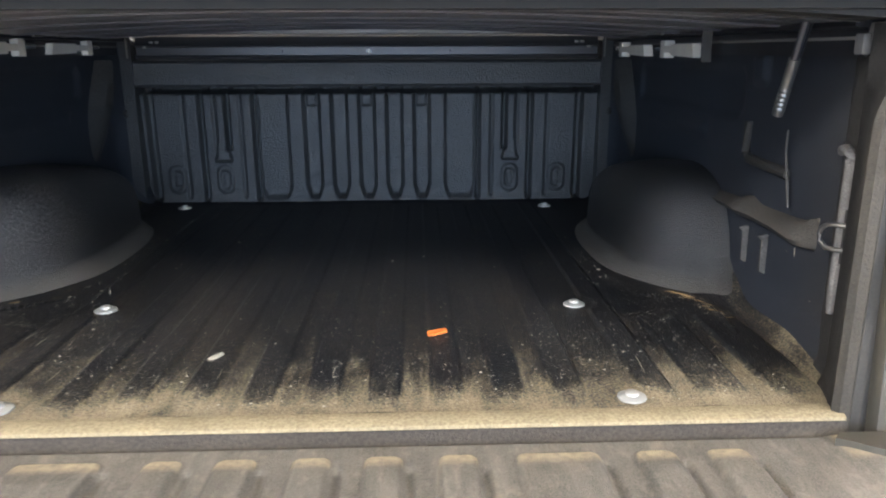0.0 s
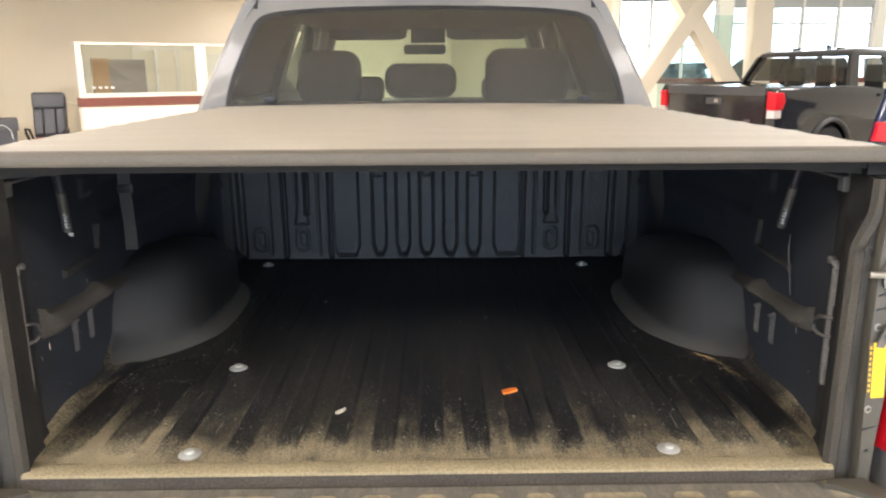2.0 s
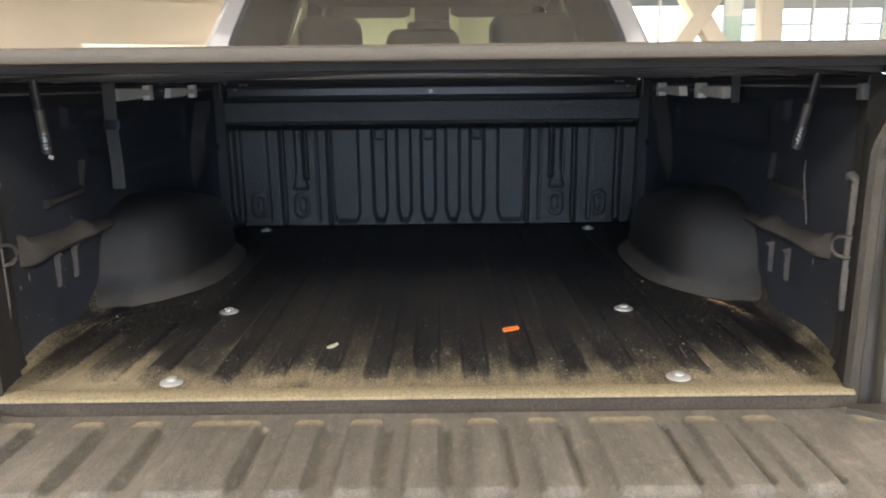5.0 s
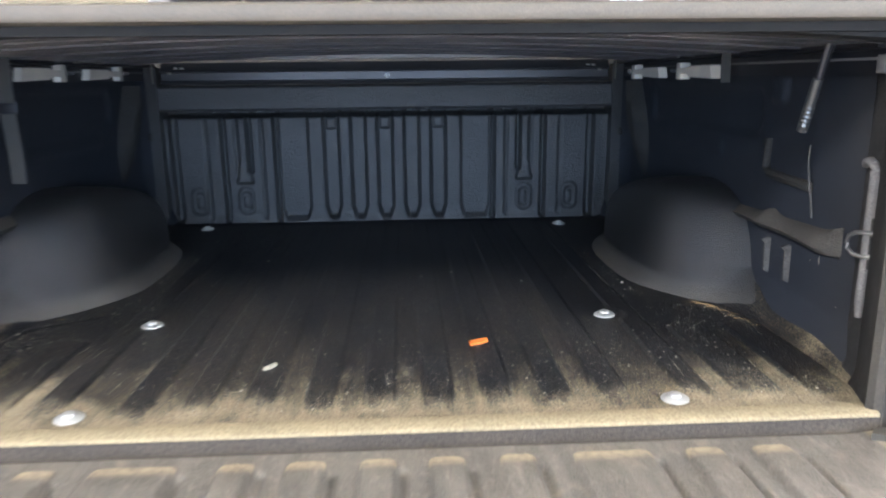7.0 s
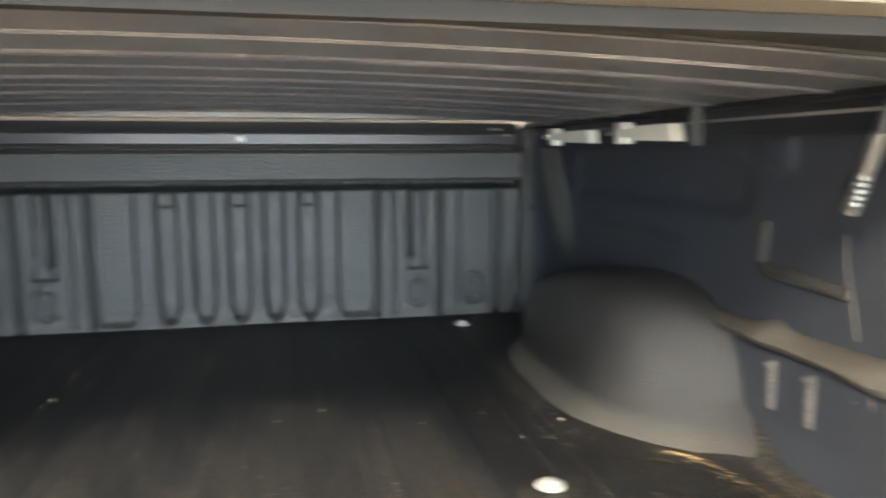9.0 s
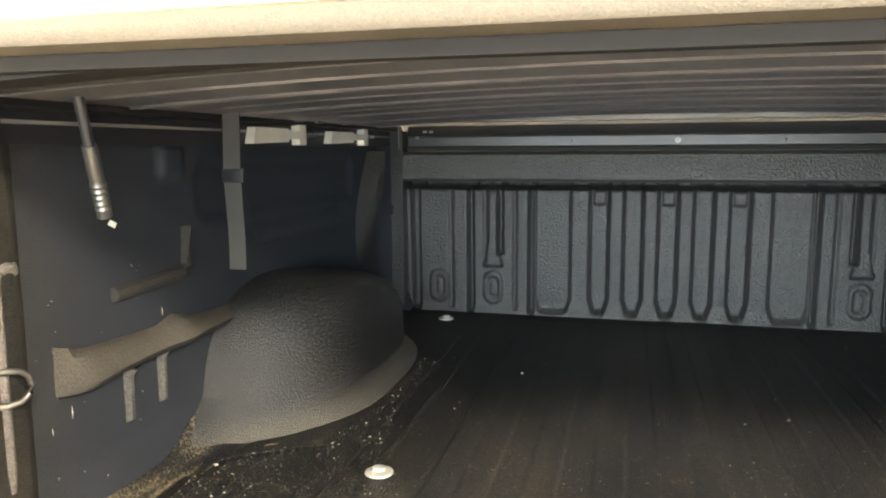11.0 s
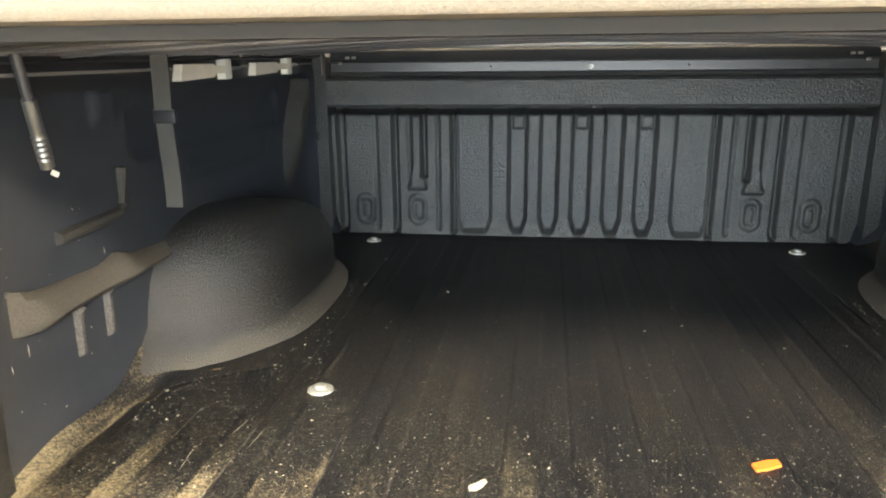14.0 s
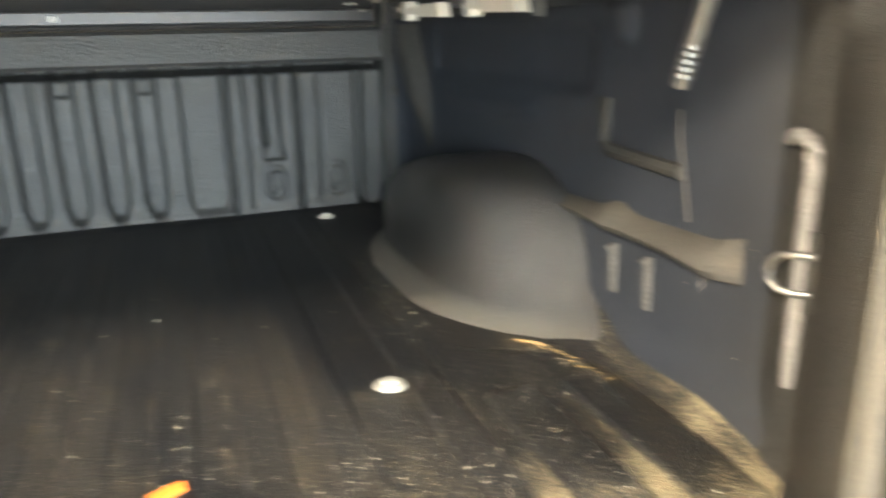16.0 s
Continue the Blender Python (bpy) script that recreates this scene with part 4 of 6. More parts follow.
cushion(-0.72, 0.72, 2.06, 2.18, 0.15, 0.655, "rear_seat_back", "dark fabric rear seat back", 0.05, -8)


def headrest(x0, x1, y0, y1, z0, z1, label, r=0.055):
    """A padded headrest: rounded outline, puffed faces."""
    out = [(x + r * math.cos(a), z + r * math.sin(a)) for x, z, s in ((x1 - r, z1 - r, 0), (x0 + r, z1 - r, 90), (x0 + r, z0 + r, 180), (x1 - r, z0 + r, 270)) for a in (radians(s + 90 * k / 6) for k in range(7))]
    cx, cz = (x0 + x1) / 2, (z0 + z1) / 2
    rings = [[(cx + (x - cx) * f, y, cz + (z - cz) * f) for x, z in out] for y, f in ((y0, 0.80), (y0 + 0.012, 0.93), (y0 + 0.035, 1.0), (y1 - 0.035, 1.0), (y1 - 0.012, 0.93), (y1, 0.80))]
    return part("headrest", loft(rings), M_SEAT, truck, label, smooth=True)


headrest(-0.60, -0.315, 2.14, 2.25, 0.62, 0.866, "tall dark fabric rear headrest", 0.07)
headrest(0.255, 0.635, 2.14, 2.25, 0.62, 0.872, "tall dark fabric rear headrest", 0.07)
headrest(-0.205, 0.120, 2.14, 2.23, 0.655, 0.808, "low dark fabric middle headrest")
for x in (-0.42, 0.45):
    cushion(x - 0.26, x + 0.26, 3.0, 3.14, -0.05, 0.60, "front_seat_back", "dark fabric front seat back", 0.06, -10)
    headrest(x - 0.15, x + 0.15, 3.10, 3.20, 0.60, 0.745, "dark fabric front headrest", 0.05)
for x0, x1 in ((-0.62, -0.14), (0.10, 0.60)):
    part("sun_visor", prism([(x0, 1.03), (x1, 1.03), (x1 - 0.01, 0.975), (x1 - 0.05, 0.962), (x0 + 0.05, 0.960), (x0, 0.978)], 3.44, 3.46, "y"), M_LININGS, truck, "grey folded sun visor", bevel=0.006)
mirror = part("rear_view_mirror", prism([(-0.165, 0.890), (-0.15, 0.874), (0.08, 0.874), (0.095, 0.890), (0.095, 0.918), (0.08, 0.932), (-0.15, 0.932), (-0.165, 0.918)], 3.42, 3.45, "y"), M_BLACKTRIM, truck, "black rear view mirror", bevel=0.008)
part("mirror_housing", box(-0.12, 0.09, 3.45, 3.58, 0.945, 1.03), M_BLACKTRIM, mirror, bevel=0.02)

# high brake lamp with two clear cargo lights, and the aerial
by = cab_y(1.08)
outline = [(-0.218, 1.076), (0.218, 1.076), (0.228, 1.082), (0.229, 1.094), (0.216, 1.128), (0.204, 1.142), (0.182, 1.149), (-0.182, 1.149), (-0.204, 1.142), (-0.216, 1.128), (-0.229, 1.094), (-0.228, 1.082)]
brake = part("high_brake_lamp", loft([[(x * s - 0.012, y, 1.11 + (z - 1.11) * s) for x, z in outline] for y, s in ((by + 0.04, 1.0), (by - 0.024, 1.0), (by - 0.035, 0.975), (by - 0.040, 0.93))]), M_BRAKE, truck, "glossy red high-level brake lamp", smooth=True)
part("lamp_gasket", loft([[(x * 1.02 - 0.012, y, 1.11 + (z - 1.11) * 1.06) for x, z in outline] for y in (by + 0.03, by - 0.010)]), M_GASKET, brake)
for x in (-0.125, 0.10):
    part("cargo_lens", box(x - 0.056, x + 0.056, by - 0.0425, by - 0.036, 1.090, 1.124), M_CLEAR, brake, "clear cargo lamp lens", bevel=0.003)
    part("lamp_reflector", box(x - 0.024, x + 0.024, by - 0.0445, by - 0.0422, 1.098, 1.117), M_CHROME, brake, bevel=0.001)
part("aerial", loft([[(0.014 + a * s, 2.02 + b * s * 2 + dy, z) for a, b in ((-0.02, -0.02), (0.02, -0.02), (0.014, 0.03), (-0.014, 0.03))] for s, dy, z in ((1.0, 0, 1.11), (0.7, 0.02, 1.16), (0.35, 0.04, 1.19))]), M_BLACKTRIM, truck, bevel=0.004)


def wheel(parent, m, r=0.40, w=0.26):
    tyre = part("wheel", lathe([(r * 0.62, -w / 2), (r * 0.92, -w / 2), (r, -w * 0.36), (r, w * 0.36), (r * 0.92, w / 2), (r * 0.62, w / 2), (r * 0.60, w * 0.2), (r * 0.60, -w * 0.2)], m @ pose(0, 0, 0, 0, 90), 40), M_TYRE, parent, "black tyre on alloy rim", smooth=True)
    part("rim", lathe([(r * 0.61, w * 0.36), (r * 0.52, w * 0.30), (r * 0.30, w * 0.42), (r * 0.1, w * 0.44), (0.001, w * 0.44)], m @ pose(0, 0, 0, 0, 90), 24), M_RIM, tyre, smooth=True)
    for k in range(5):
        part("spoke", box(-r * 0.07, r * 0.07, r * 0.1, r * 0.58, w * 0.33, w * 0.45, m=m @ pose(0, 0, 0, 0, 90) @ pose(0, 0, 0, 0, 0, 72 * k)), M_RIM, tyre, bevel=0.006)


for y in (1.09, 4.75):
    for side in (-1, 1):
        wheel(truck, pose(side * 0.86, y, GROUND + 0.40) if side > 0 else pose(side * 0.86, y, GROUND + 0.40, 0, 0, 180))

# ---- cover over the bed ----
cover = thing("tonneau_cover", pose(0, 0.93, 0.585), "grey vinyl roll-up bed cover on black slats", "bed cover")


def cover_top(x, y):
    z = 0.6365 + 0.010 * (1 - (np.abs(x) / 0.87) ** 2) * step(0.07, 0.45, y) - 0.016 * step(0.835, 0.90, np.abs(x)) ** 1.0 * (np.abs(x) > 0.83) + 0.0015 * np.cos(y * 2 * np.pi / 0.145)
    return x, y, z


sheet("vinyl_top", np.linspace(-0.885, 0.885, 90), np.linspace(0.068, 1.80, 150), cover_top, M_VINYL, cover, "taut grey vinyl skin")
rear = part("rear_rail", prism([(0.120, 0.632), (0.075, 0.6375), (0.056, 0.6365), (0.048, 0.632), (0.046, 0.625), (0.046, 0.615), (0.049, 0.611), (0.090, 0.6085), (0.12, 0.6085)], -0.885, 0.885, "x"), M_SHADEVINYL, cover, "vinyl-wrapped tail rail", bevel=0.003)
part("rail_seal", prism([(0.084, 0.6082), (0.086, 0.5945), (0.098, 0.5935), (0.101, 0.6082)], -0.875, 0.875, "x"), M_SEAM, rear)
for side in (-1, 1):
    part("rail_end_cap", prism([(0.115, 0.630), (0.075, 0.634), (0.056, 0.630), (0.050, 0.618), (0.054, 0.607), (0.115, 0.604)], side * 0.884, side * 0.902, "x"), M_SHADEVINYL, rear, bevel=0.003)
    part("corner_seal", box(side * 0.815, side * 0.905, 0.082, 0.205, 0.5835, 0.6035), M_SEAM, rear, bevel=0.003)
    part("side_skirt", prism([(side * 0.878, 0.585), (side * 0.90, 0.588), (side * 0.897, 0.622), (side * 0.880, 0.630)], 0.09, 1.80, "y"), M_VINYL, cover, bevel=0.004)
    rail = part("side_rail", prism([(side * 0.825, 0.584), (side * 0.825, 0.575), (side * 0.846, 0.572), (side * 0.846, 0.530), (side * 0.852, 0.530), (side * 0.874, 0.588), (side * 0.83, 0.590)], 0.20, 1.74, "y"), M_RAIL, cover, "black aluminium side rail", bevel=0.0015)
    part("rail_end_bracket", box(-0.010, 0.010, 0.190, 0.214, 0.533, 0.564, m=pose(side * 0.845, 0, 0)), M_CLAMP2, rail, bevel=0.003)

ARCH = 0.028


def slat_mesh(prof):
    """An arched slat of that section, beaded at its hinge edges."""
    rings = [[(x, y, z - ARCH * (x / 0.82) ** 2) for y, z in prof] for x in np.linspace(-0.815, 0.815, 21)]
    bm = loft(rings)
    bmesh.ops.recalc_face_normals(bm, faces=bm.faces)
    me = bpy.data.meshes.new("slat")
    bm.to_mesh(me)
    bm.free()
    for p in me.polygons:
        p.use_smooth = True
    me.set_sharp_from_angle(angle=radians(30))
    return me


# a bead at each end, a pair of fine grooves across the middle
SLAT = slat_mesh([(0.0, 0.004), (0.001, -0.0015), (0.004, -0.0032), (0.008, -0.0028), (0.0105, 0.0), (0.118, 0.0), (0.119, 0.0022), (0.1225, 0.0022), (0.1235, 0.0), (0.133, 0.0), (0.134, 0.0022), (0.1375, 0.0022), (0.1385, 0.0), (0.246, 0.0), (0.2485, -0.0028), (0.2525, -0.0032), (0.2555, -0.0015), (0.2565, 0.004), (0.2565, 0.010), (0.0, 0.010)])
NOSE = slat_mesh([(0.0, 0.0), (0.056, 0.0), (0.0585, -0.0028), (0.0625, -0.0032), (0.0655, -0.0015), (0.0665, 0.004), (0.0665, 0.010), (0.0, 0.010)])
for k in range(5):
    s = link_mesh("slat", SLAT, M_SLAT, cover)
    s.matrix_basis = pose(0, 0.170 + 0.262 * k, 0.610)
# nose slat coloured seal-black, in place of the slats' finish, to mute its reflection
link_mesh("slat", NOSE, M_SEAM, cover).matrix_basis = pose(0, 0.100, 0.610)
part("front_panel", box(-0.80, 0.80, 1.482, 1.712, 0.6215, 0.6285), M_SLAT, cover, "fixed black panel ahead of the slats")
header = part("header_rail", prism([(1.72, 0.513), (1.704, 0.515), (1.700, 0.523), (1.703, 0.527), (1.714, 0.529), (1.714, 0.556), (1.704, 0.558), (1.700, 0.563), (1.706, 0.570), (1.712, 0.580), (1.716, 0.590), (1.79, 0.592), (1.79, 0.513)], -0.80, 0.80, "x"), M_HEADER, cover, "black header rail at the cab", bevel=0.0015)
part("channel", box(-0.70, 0.70, 1.708, 1.716, 0.533, 0.553), M_HEADER, header, bevel=0.002)
# pale strip that stands in for light reflected above the header
part("glint_strip", prism([(1.716, 0.599), (1.690, 0.598), (1.684, 0.601), (1.686, 0.614), (1.716, 0.616)], -0.74, 0.74, "x"), M_GLINT, header, bevel=0.003)
for x, r in ((-0.002, 0.0085), (-0.30, 0.004), (0.28, 0.004)):
    part("rivet", lathe([(r, 0), (r, 0.002), (r * 0.6, 0.004), (0.001, 0.0045)], pose(x, 1.708, 0.542, 90), 12), M_WHITE if r > 0.005 else M_STEEL, header, "white push rivet" if r > 0.005 else "", smooth=True)
for side in (-1, 1):
    for x, z in ((0.742, 0.572), (0.722, 0.572), (0.765, 0.555)):
        part("header_screw", box(-0.007, 0.007, -0.002, 0.002, -0.004, 0.004, m=pose(side * x, 1.699, z)), M_ZINC, header, bevel=0.001)
    part("end_plate", box(-0.001, 0.001, -0.006, 0.006, -0.035, 0.045, m=pose(side * 0.812, 1.66, 0.555)), M_ZINC, header)
    # two cast clamps with bolts on the rail
    xr = side * 0.826 - 0.014
    lift = 0.010 if side < 0 else 0.0
    for y0, y1, h in ((0.79, 1.02, 0.0155), (1.165, 1.42, 0.0145)):
        out = [(y0, 0.539 - h), (y0 + 0.012, 0.540 + h), (y0 + 0.15, 0.543 + h * 0.78), (y0 + 0.155, 0.543 + h * 0.55), (y1, 0.543 + h * 0.5), (y1, 0.543 - h * 0.55), (y0 + 0.155, 0.543 - h * 0.6), (y0 + 0.15, 0.543 - h)]
        clamp = part("rail_clamp", prism([(a, b + lift) for a, b in out], xr - 0.013, xr + 0.013, "x"), M_CLAMP, cover, "pale cast aluminium rail clamp", bevel=0.003)
        part("jaw", box(-0.014, 0.014, -0.018, 0.018, -0.022, 0.022, m=pose(xr, y1 - 0.01, 0.543 + lift)), M_CLAMP, clamp, bevel=0.004)
        part("clamp_bolt", tube([(xr, y1, 0.545 + lift), (xr, y1 + 0.075, 0.545 + lift)], [0.010, 0.007], 10), M_CHROME, clamp, smooth=True)
    # hanging prop rod with ribbed sleeve
    a, b = Vector((0.792 if side > 0 else -0.768, 0.268 + 0.008 * side, 0.604)), Vector((side * 0.792, 0.335 + 0.010 * side, 0.434 - 0.004 * side))
    d = b - a
    rod = part("prop_rod", tube([a, a + d * 0.5], 0.0065, 10), M_STEEL, cover, "dark steel prop rod", smooth=True)
    pts, rad = [], []
    for k in range(25):
        f = 0.45 + 0.55 * k / 24
        pts.append(a + d * f)
        rad.append(0.0095 if k < 12 or k > 21 else (0.0108 if k % 2 else 0.0090))
    part("sleeve", tube(pts, rad, 14), M_STEELB, rod, "ribbed grey metal sleeve", smooth=True)
    part("guide_bar", tube([a + Vector((side * 0.016, 0.014, 0)), b + Vector((side * 0.016, 0.016, 0.035))], 0.0055, 8), M_RAIL, rod, "dark bar beside the rod", smooth=True)
    part("hinge", box(-0.012, 0.012, -0.03, 0.03, -0.006, 0.006, m=pose(side * 0.80, 0.275, 0.606)), M_RAIL, rod, bevel=0.002)
    # webbing strap; the long one reaches the housing
    low = 0.314 if side < 0 else 0.515
    y = 0.655 if side < 0 else 0.705
    rings = []
    for z in np.linspace(0.60, low, 12):
        w = 0.016 if side < 0 else 0.011
        yy = y + (0.60 - z) * 0.02
        rings.append([(side * (0.797 + 0.0015 * math.sin(z * 30)) + dx, yy + dy, z) for dx, dy in ((-w, -0.0015), (w, -0.0015), (w, 0.0015), (-w, 0.0015))])
    strap = part("strap", loft(rings), M_WEB, cover, "black webbing tie strap", smooth=True)
    if side < 0:
        part("strap_buckle", box(-0.021, 0.021, -0.005, 0.005, -0.012, 0.012, m=pose(side * 0.797, 0.658, 0.478)), M_RAIL, strap, bevel=0.003)
    for yy, zz in ((0.62, 0.588), (0.86, 0.586), (1.02, 0.582), (1.15, 0.584), (0.46, 0.585)):
        part("slide_bolt", tube([(side * 0.80, yy, zz), (side * 0.80, yy + 0.05, zz + 0.002)], 0.0045, 8), M_ZINC, cover, smooth=True)
part("paper_tag", box(-0.005, 0.005, -0.001, 0.001, -0.004, 0.004, m=pose(-0.792, 0.338, 0.427, 20, 30, 25)), M_BOLT, cover, "torn white paper tag")


# ---- the showroom ----
def at_office(u, v, z=0.0):
    """A pose on the office wall: u metres along it, v metres out from it."""
    return pose(-6.2, 12.0, 0, 0, 0, 30) @ pose(u, -v, z)


def wall_box(name, bm, material, label, category="wall", m=None):
    ob = part(name, bm, material, None)
    if m:
        ob.matrix_basis = m
    return tagged(ob, label, category, kind="structure")


wall_box("floor", box(-16, 16, -10, 24, GROUND - 0.2, GROUND), M_TILEFLOOR, "polished beige showroom floor", "floor")
wall_box("ceiling", box(-16, 16, -10, 24, CEIL, CEIL + 0.2), M_CEILING, "off-white tiled showroom ceiling", "ceiling")
for nm, x0, x1, z0, z1 in (("wall_back_left", -16, -7.6, GROUND, CEIL), ("wall_back_right", 7.6, 16, GROUND, CEIL), ("wall_back_sill", -7.6, 7.6, GROUND, -0.55), ("wall_back_header", -7.6, 7.6, 2.5, CEIL)):
    wall_box(nm, box(x0, x1, -10.2, -10, z0, z1), M_CREAM, "plain cream showroom wall")
wall_box("wall_west", box(-16.2, -16, -10.2, 24, GROUND, CEIL), M_CREAM, "plain cream showroom wall")
wall_box("wall_east", box(16, 16.2, -10.2, 24, GROUND, CEIL), M_CREAM, "plain cream showroom wall")
off = at_office(0, 0)
wall_box("wall_office", box(-8, 9.5, 3.0, 3.2, GROUND, CEIL), M_CREAM, "cream office wall", m=off)
wall_box("soffit", box(-8, 7.2, -2.45, 3.0, 2.36, CEIL - 0.004), M_SOFFIT, "dropped plaster soffit over the offices", "soffit", m=off)

# far window wall
WY = 16.5
wall_box("wall_far_sill", box(4.35, 16, WY, WY + 0.25, GROUND, 0.52), M_CREAM, "cream wall below the windows")
wall_box("wall_far_lintel", box(4.35, 6.7, WY, WY + 0.25, 2.86, CEIL), M_CREAM, "cream wall above the tall window")
wall_box("wall_far_header", box(6.7, 16, WY, WY + 0.25, 2.50, CEIL), M_CREAM, "cream wall above the windows")
wall_box("trim", box(4.35, 16, WY - 0.03, WY, 0.46, 0.58), M_MAHOG, "dark red-brown sill rail", "trim")


def window(x0, x1, z0, z1, bars, transom):
    win = new("window_%d" % (1 + len([o for o in scene.objects if o.name.startswith("window_") and not o.parent and o.type == "EMPTY"])))
    tagged(win, "white framed showroom window, bright outside", "window", "showroom windows", "structure")
    win.matrix_basis = pose((x0 + x1) / 2, WY + 0.1, z0)
    INV[win.name] = win.matrix_basis.inverted()
    for a, b, c, d in ((x0, x1, z0, z0 + 0.06), (x0, x1, z1 - 0.06, z1), (x0, x0 + 0.06, z0 + 0.06, z1 - 0.06), (x1 - 0.06, x1, z0 + 0.06, z1 - 0.06)):
        part("window_frame", box(a, b, WY + 0.04, WY + 0.16, c, d), M_FRAME, win)
    for k in range(1, bars):
        x = x0 + (x1 - x0) * k / bars
        part("mullion", box(x - 0.025, x + 0.025, WY + 0.05, WY + 0.15, z0 + 0.06, z1 - 0.06), M_FRAME, win)
    if transom:
        part("transom", box(x0 + 0.06, x1 - 0.06, WY + 0.052, WY + 0.148, transom - 0.025, transom + 0.025), M_FRAME, win)
    if z1 < 2.6:
        part("roller_blind", box(x0 + 0.07, x1 - 0.07, WY + 0.060, WY + 0.066, z1 - 0.34, z1 - 0.06), M_BLIND, win, "half-raised grey roller blind")
    part("pane", box(x0 + 0.05, x1 - 0.05, WY + 0.098, WY + 0.104, z0 + 0.05, z1 - 0.05), M_PANE, win).visible_shadow = False


window(4.35, 6.7, 0.52, 2.86, 3, 1.32)
window(7.0, 10.4, 0.52, 2.50, 4, 1.82)
window(10.6, 15.9, 0.52, 2.50, 4, 1.82)
for x0, x1 in ((6.7, 7.0), (10.4, 10.6), (15.9, 16.0)):
    wall_box("wall_far_pier", box(x0, x1, WY, WY + 0.25, 0.52, 2.50), M_CREAM, "cream pier between windows")
wall_box("wall_far_left", box(-16, 4.35, 20.0, 20.2, GROUND, CEIL), M_CREAM, "plain cream rear wall")
wall_box("wall_far_corner", box(4.2, 4.35, WY, 20.0, GROUND, CEIL), M_CREAM, "plain cream wall")
wall_box("backdrop", box(-30, 70, 70, 70.2, GROUND, 34), M_BACKDROP, "plain bright hazy daylight outside", "backdrop")
wall_box("ground", box(-60, 60, 24.3, 140, GROUND - 0.25, GROUND - 0.05), mat("forecourt_asphalt", (0.16, 0.16, 0.155), 0.9, vary=0.15, scale=0.6), "pale forecourt outside the windows", "ground")

# crossed steel braces and column in front of the windows
BY = 13.0


def strut(name, a, b, w, d, label):
    a, b = Vector(a), Vector(b)
    v = b - a
    ang = math.degrees(math.atan2(v.x, v.z))
    ob = part(name, box(-w / 2, w / 2, -d / 2, d / 2, 0, v.length, m=pose(a.x, a.y, a.z, 0, ang, 0)), M_BRACE, None, bevel=0.01)
    return tagged(ob, label, "column" if name == "column" else "brace", kind="structure")


strut("brace", (3.13, BY, GROUND), (5.64, BY, CEIL), 0.29, 0.40, "cream painted diagonal brace")
strut("brace", (6.59, BY + 0.006, GROUND), (4.04, BY + 0.006, CEIL), 0.29, 0.38, "cream painted diagonal brace")
strut("column", (5.0 + 1.22, BY, GROUND), (5.0 + 1.10, BY, CEIL), 0.36, 0.40, "cream painted square column")
strut("column", (10.6, BY, GROUND), (10.6, BY, CEIL), 0.36, 0.40, "cream painted square column")
tagged(part("glass_screen", box(4.9, 7.4, 15.0, 15.012, GROUND, 1.9), M_GREEN), "frameless greenish glass screen", "screen", kind="structure")

# ceiling lamps
for px, py in ((-3.15, -3.4), (3.15, -3.4), (-3.6, -6.4), (3.6, -6.4), (-4.5, 1.5), (4.5, 1.5), (-4.5, 5.0), (4.0, 6.5), (8.5, 9.0), (-8.0, 6.0), (-1.5, 9.0), (1.5, 14.5)):
    lampbox = thing("ceiling_light", pose(px, py, CEIL), "square white ceiling light panel", "ceiling light", "showroom ceiling lights")
    part("frame", box(px - 0.62, px + 0.62, py - 0.62, py + 0.62, CEIL - 0.035, CEIL), M_FRAME, lampbox, bevel=0.006)
    part("diffuser", box(px - 0.56, px + 0.56, py - 0.56, py + 0.56, CEIL - 0.045, CEIL - 0.036), M_DIFFUSER, lampbox)

# panels added to house the unseen fill lamps under the soffit
for u in (-5.2, 5.4):
    c0 = at_office(u, -1.0, 2.36)
    lampbox = thing("ceiling_light", c0, "added square white light panel under the soffit, out of view", "ceiling light", "showroom ceiling lights")
    part("frame", box(-0.62, 0.62, -0.62, 0.62, -0.03, -0.002, m=c0), M_FRAME, lampbox, bevel=0.006)
    part("diffuser", box(-0.56, 0.56, -0.56, 0.56, -0.040, -0.031, m=c0), M_DIFFUSER, lampbox)


# office partition with window
def office_front(u0, u1, v, name, label):
    p = thing(name, at_office(u0, v, GROUND), label, "partition", kind="structure")
    m = at_office(0, v)

    def piece(n, a, b, c, d, y0, y1, material, parent=p, lab=""):
        return part(n, box(a, b, y0, y1, c, d, m=m), material, parent, lab)

    piece("panel", u0, u1, GROUND, 0.19, -0.06, 0.06, M_CREAM)
    piece("cap_rail", u0 - 0.04, u1, 0.19, 0.345, -0.09, 0.09, M_MAHOG, p, "dark mahogany cap rail")
    piece("frame_rail", u0, u1, 0.345, 0.42, -0.05, 0.05, M_FRAME)
    piece("frame_rail", u0, u1, 1.25, 1.30, -0.05, 0.05, M_FRAME)
    for a, b in ((u0, u0 + 0.10), (u0 + 2.02, u0 + 2.22), (u1 - 0.08, u1)):
        piece("post", a, b, 0.42, 1.25, -0.05, 0.05, M_FRAME)
    piece("pane", u0 + 0.09, u1 - 0.06, 0.41, 1.26, -0.004, 0.004, M_PANE).visible_shadow = False
    return p


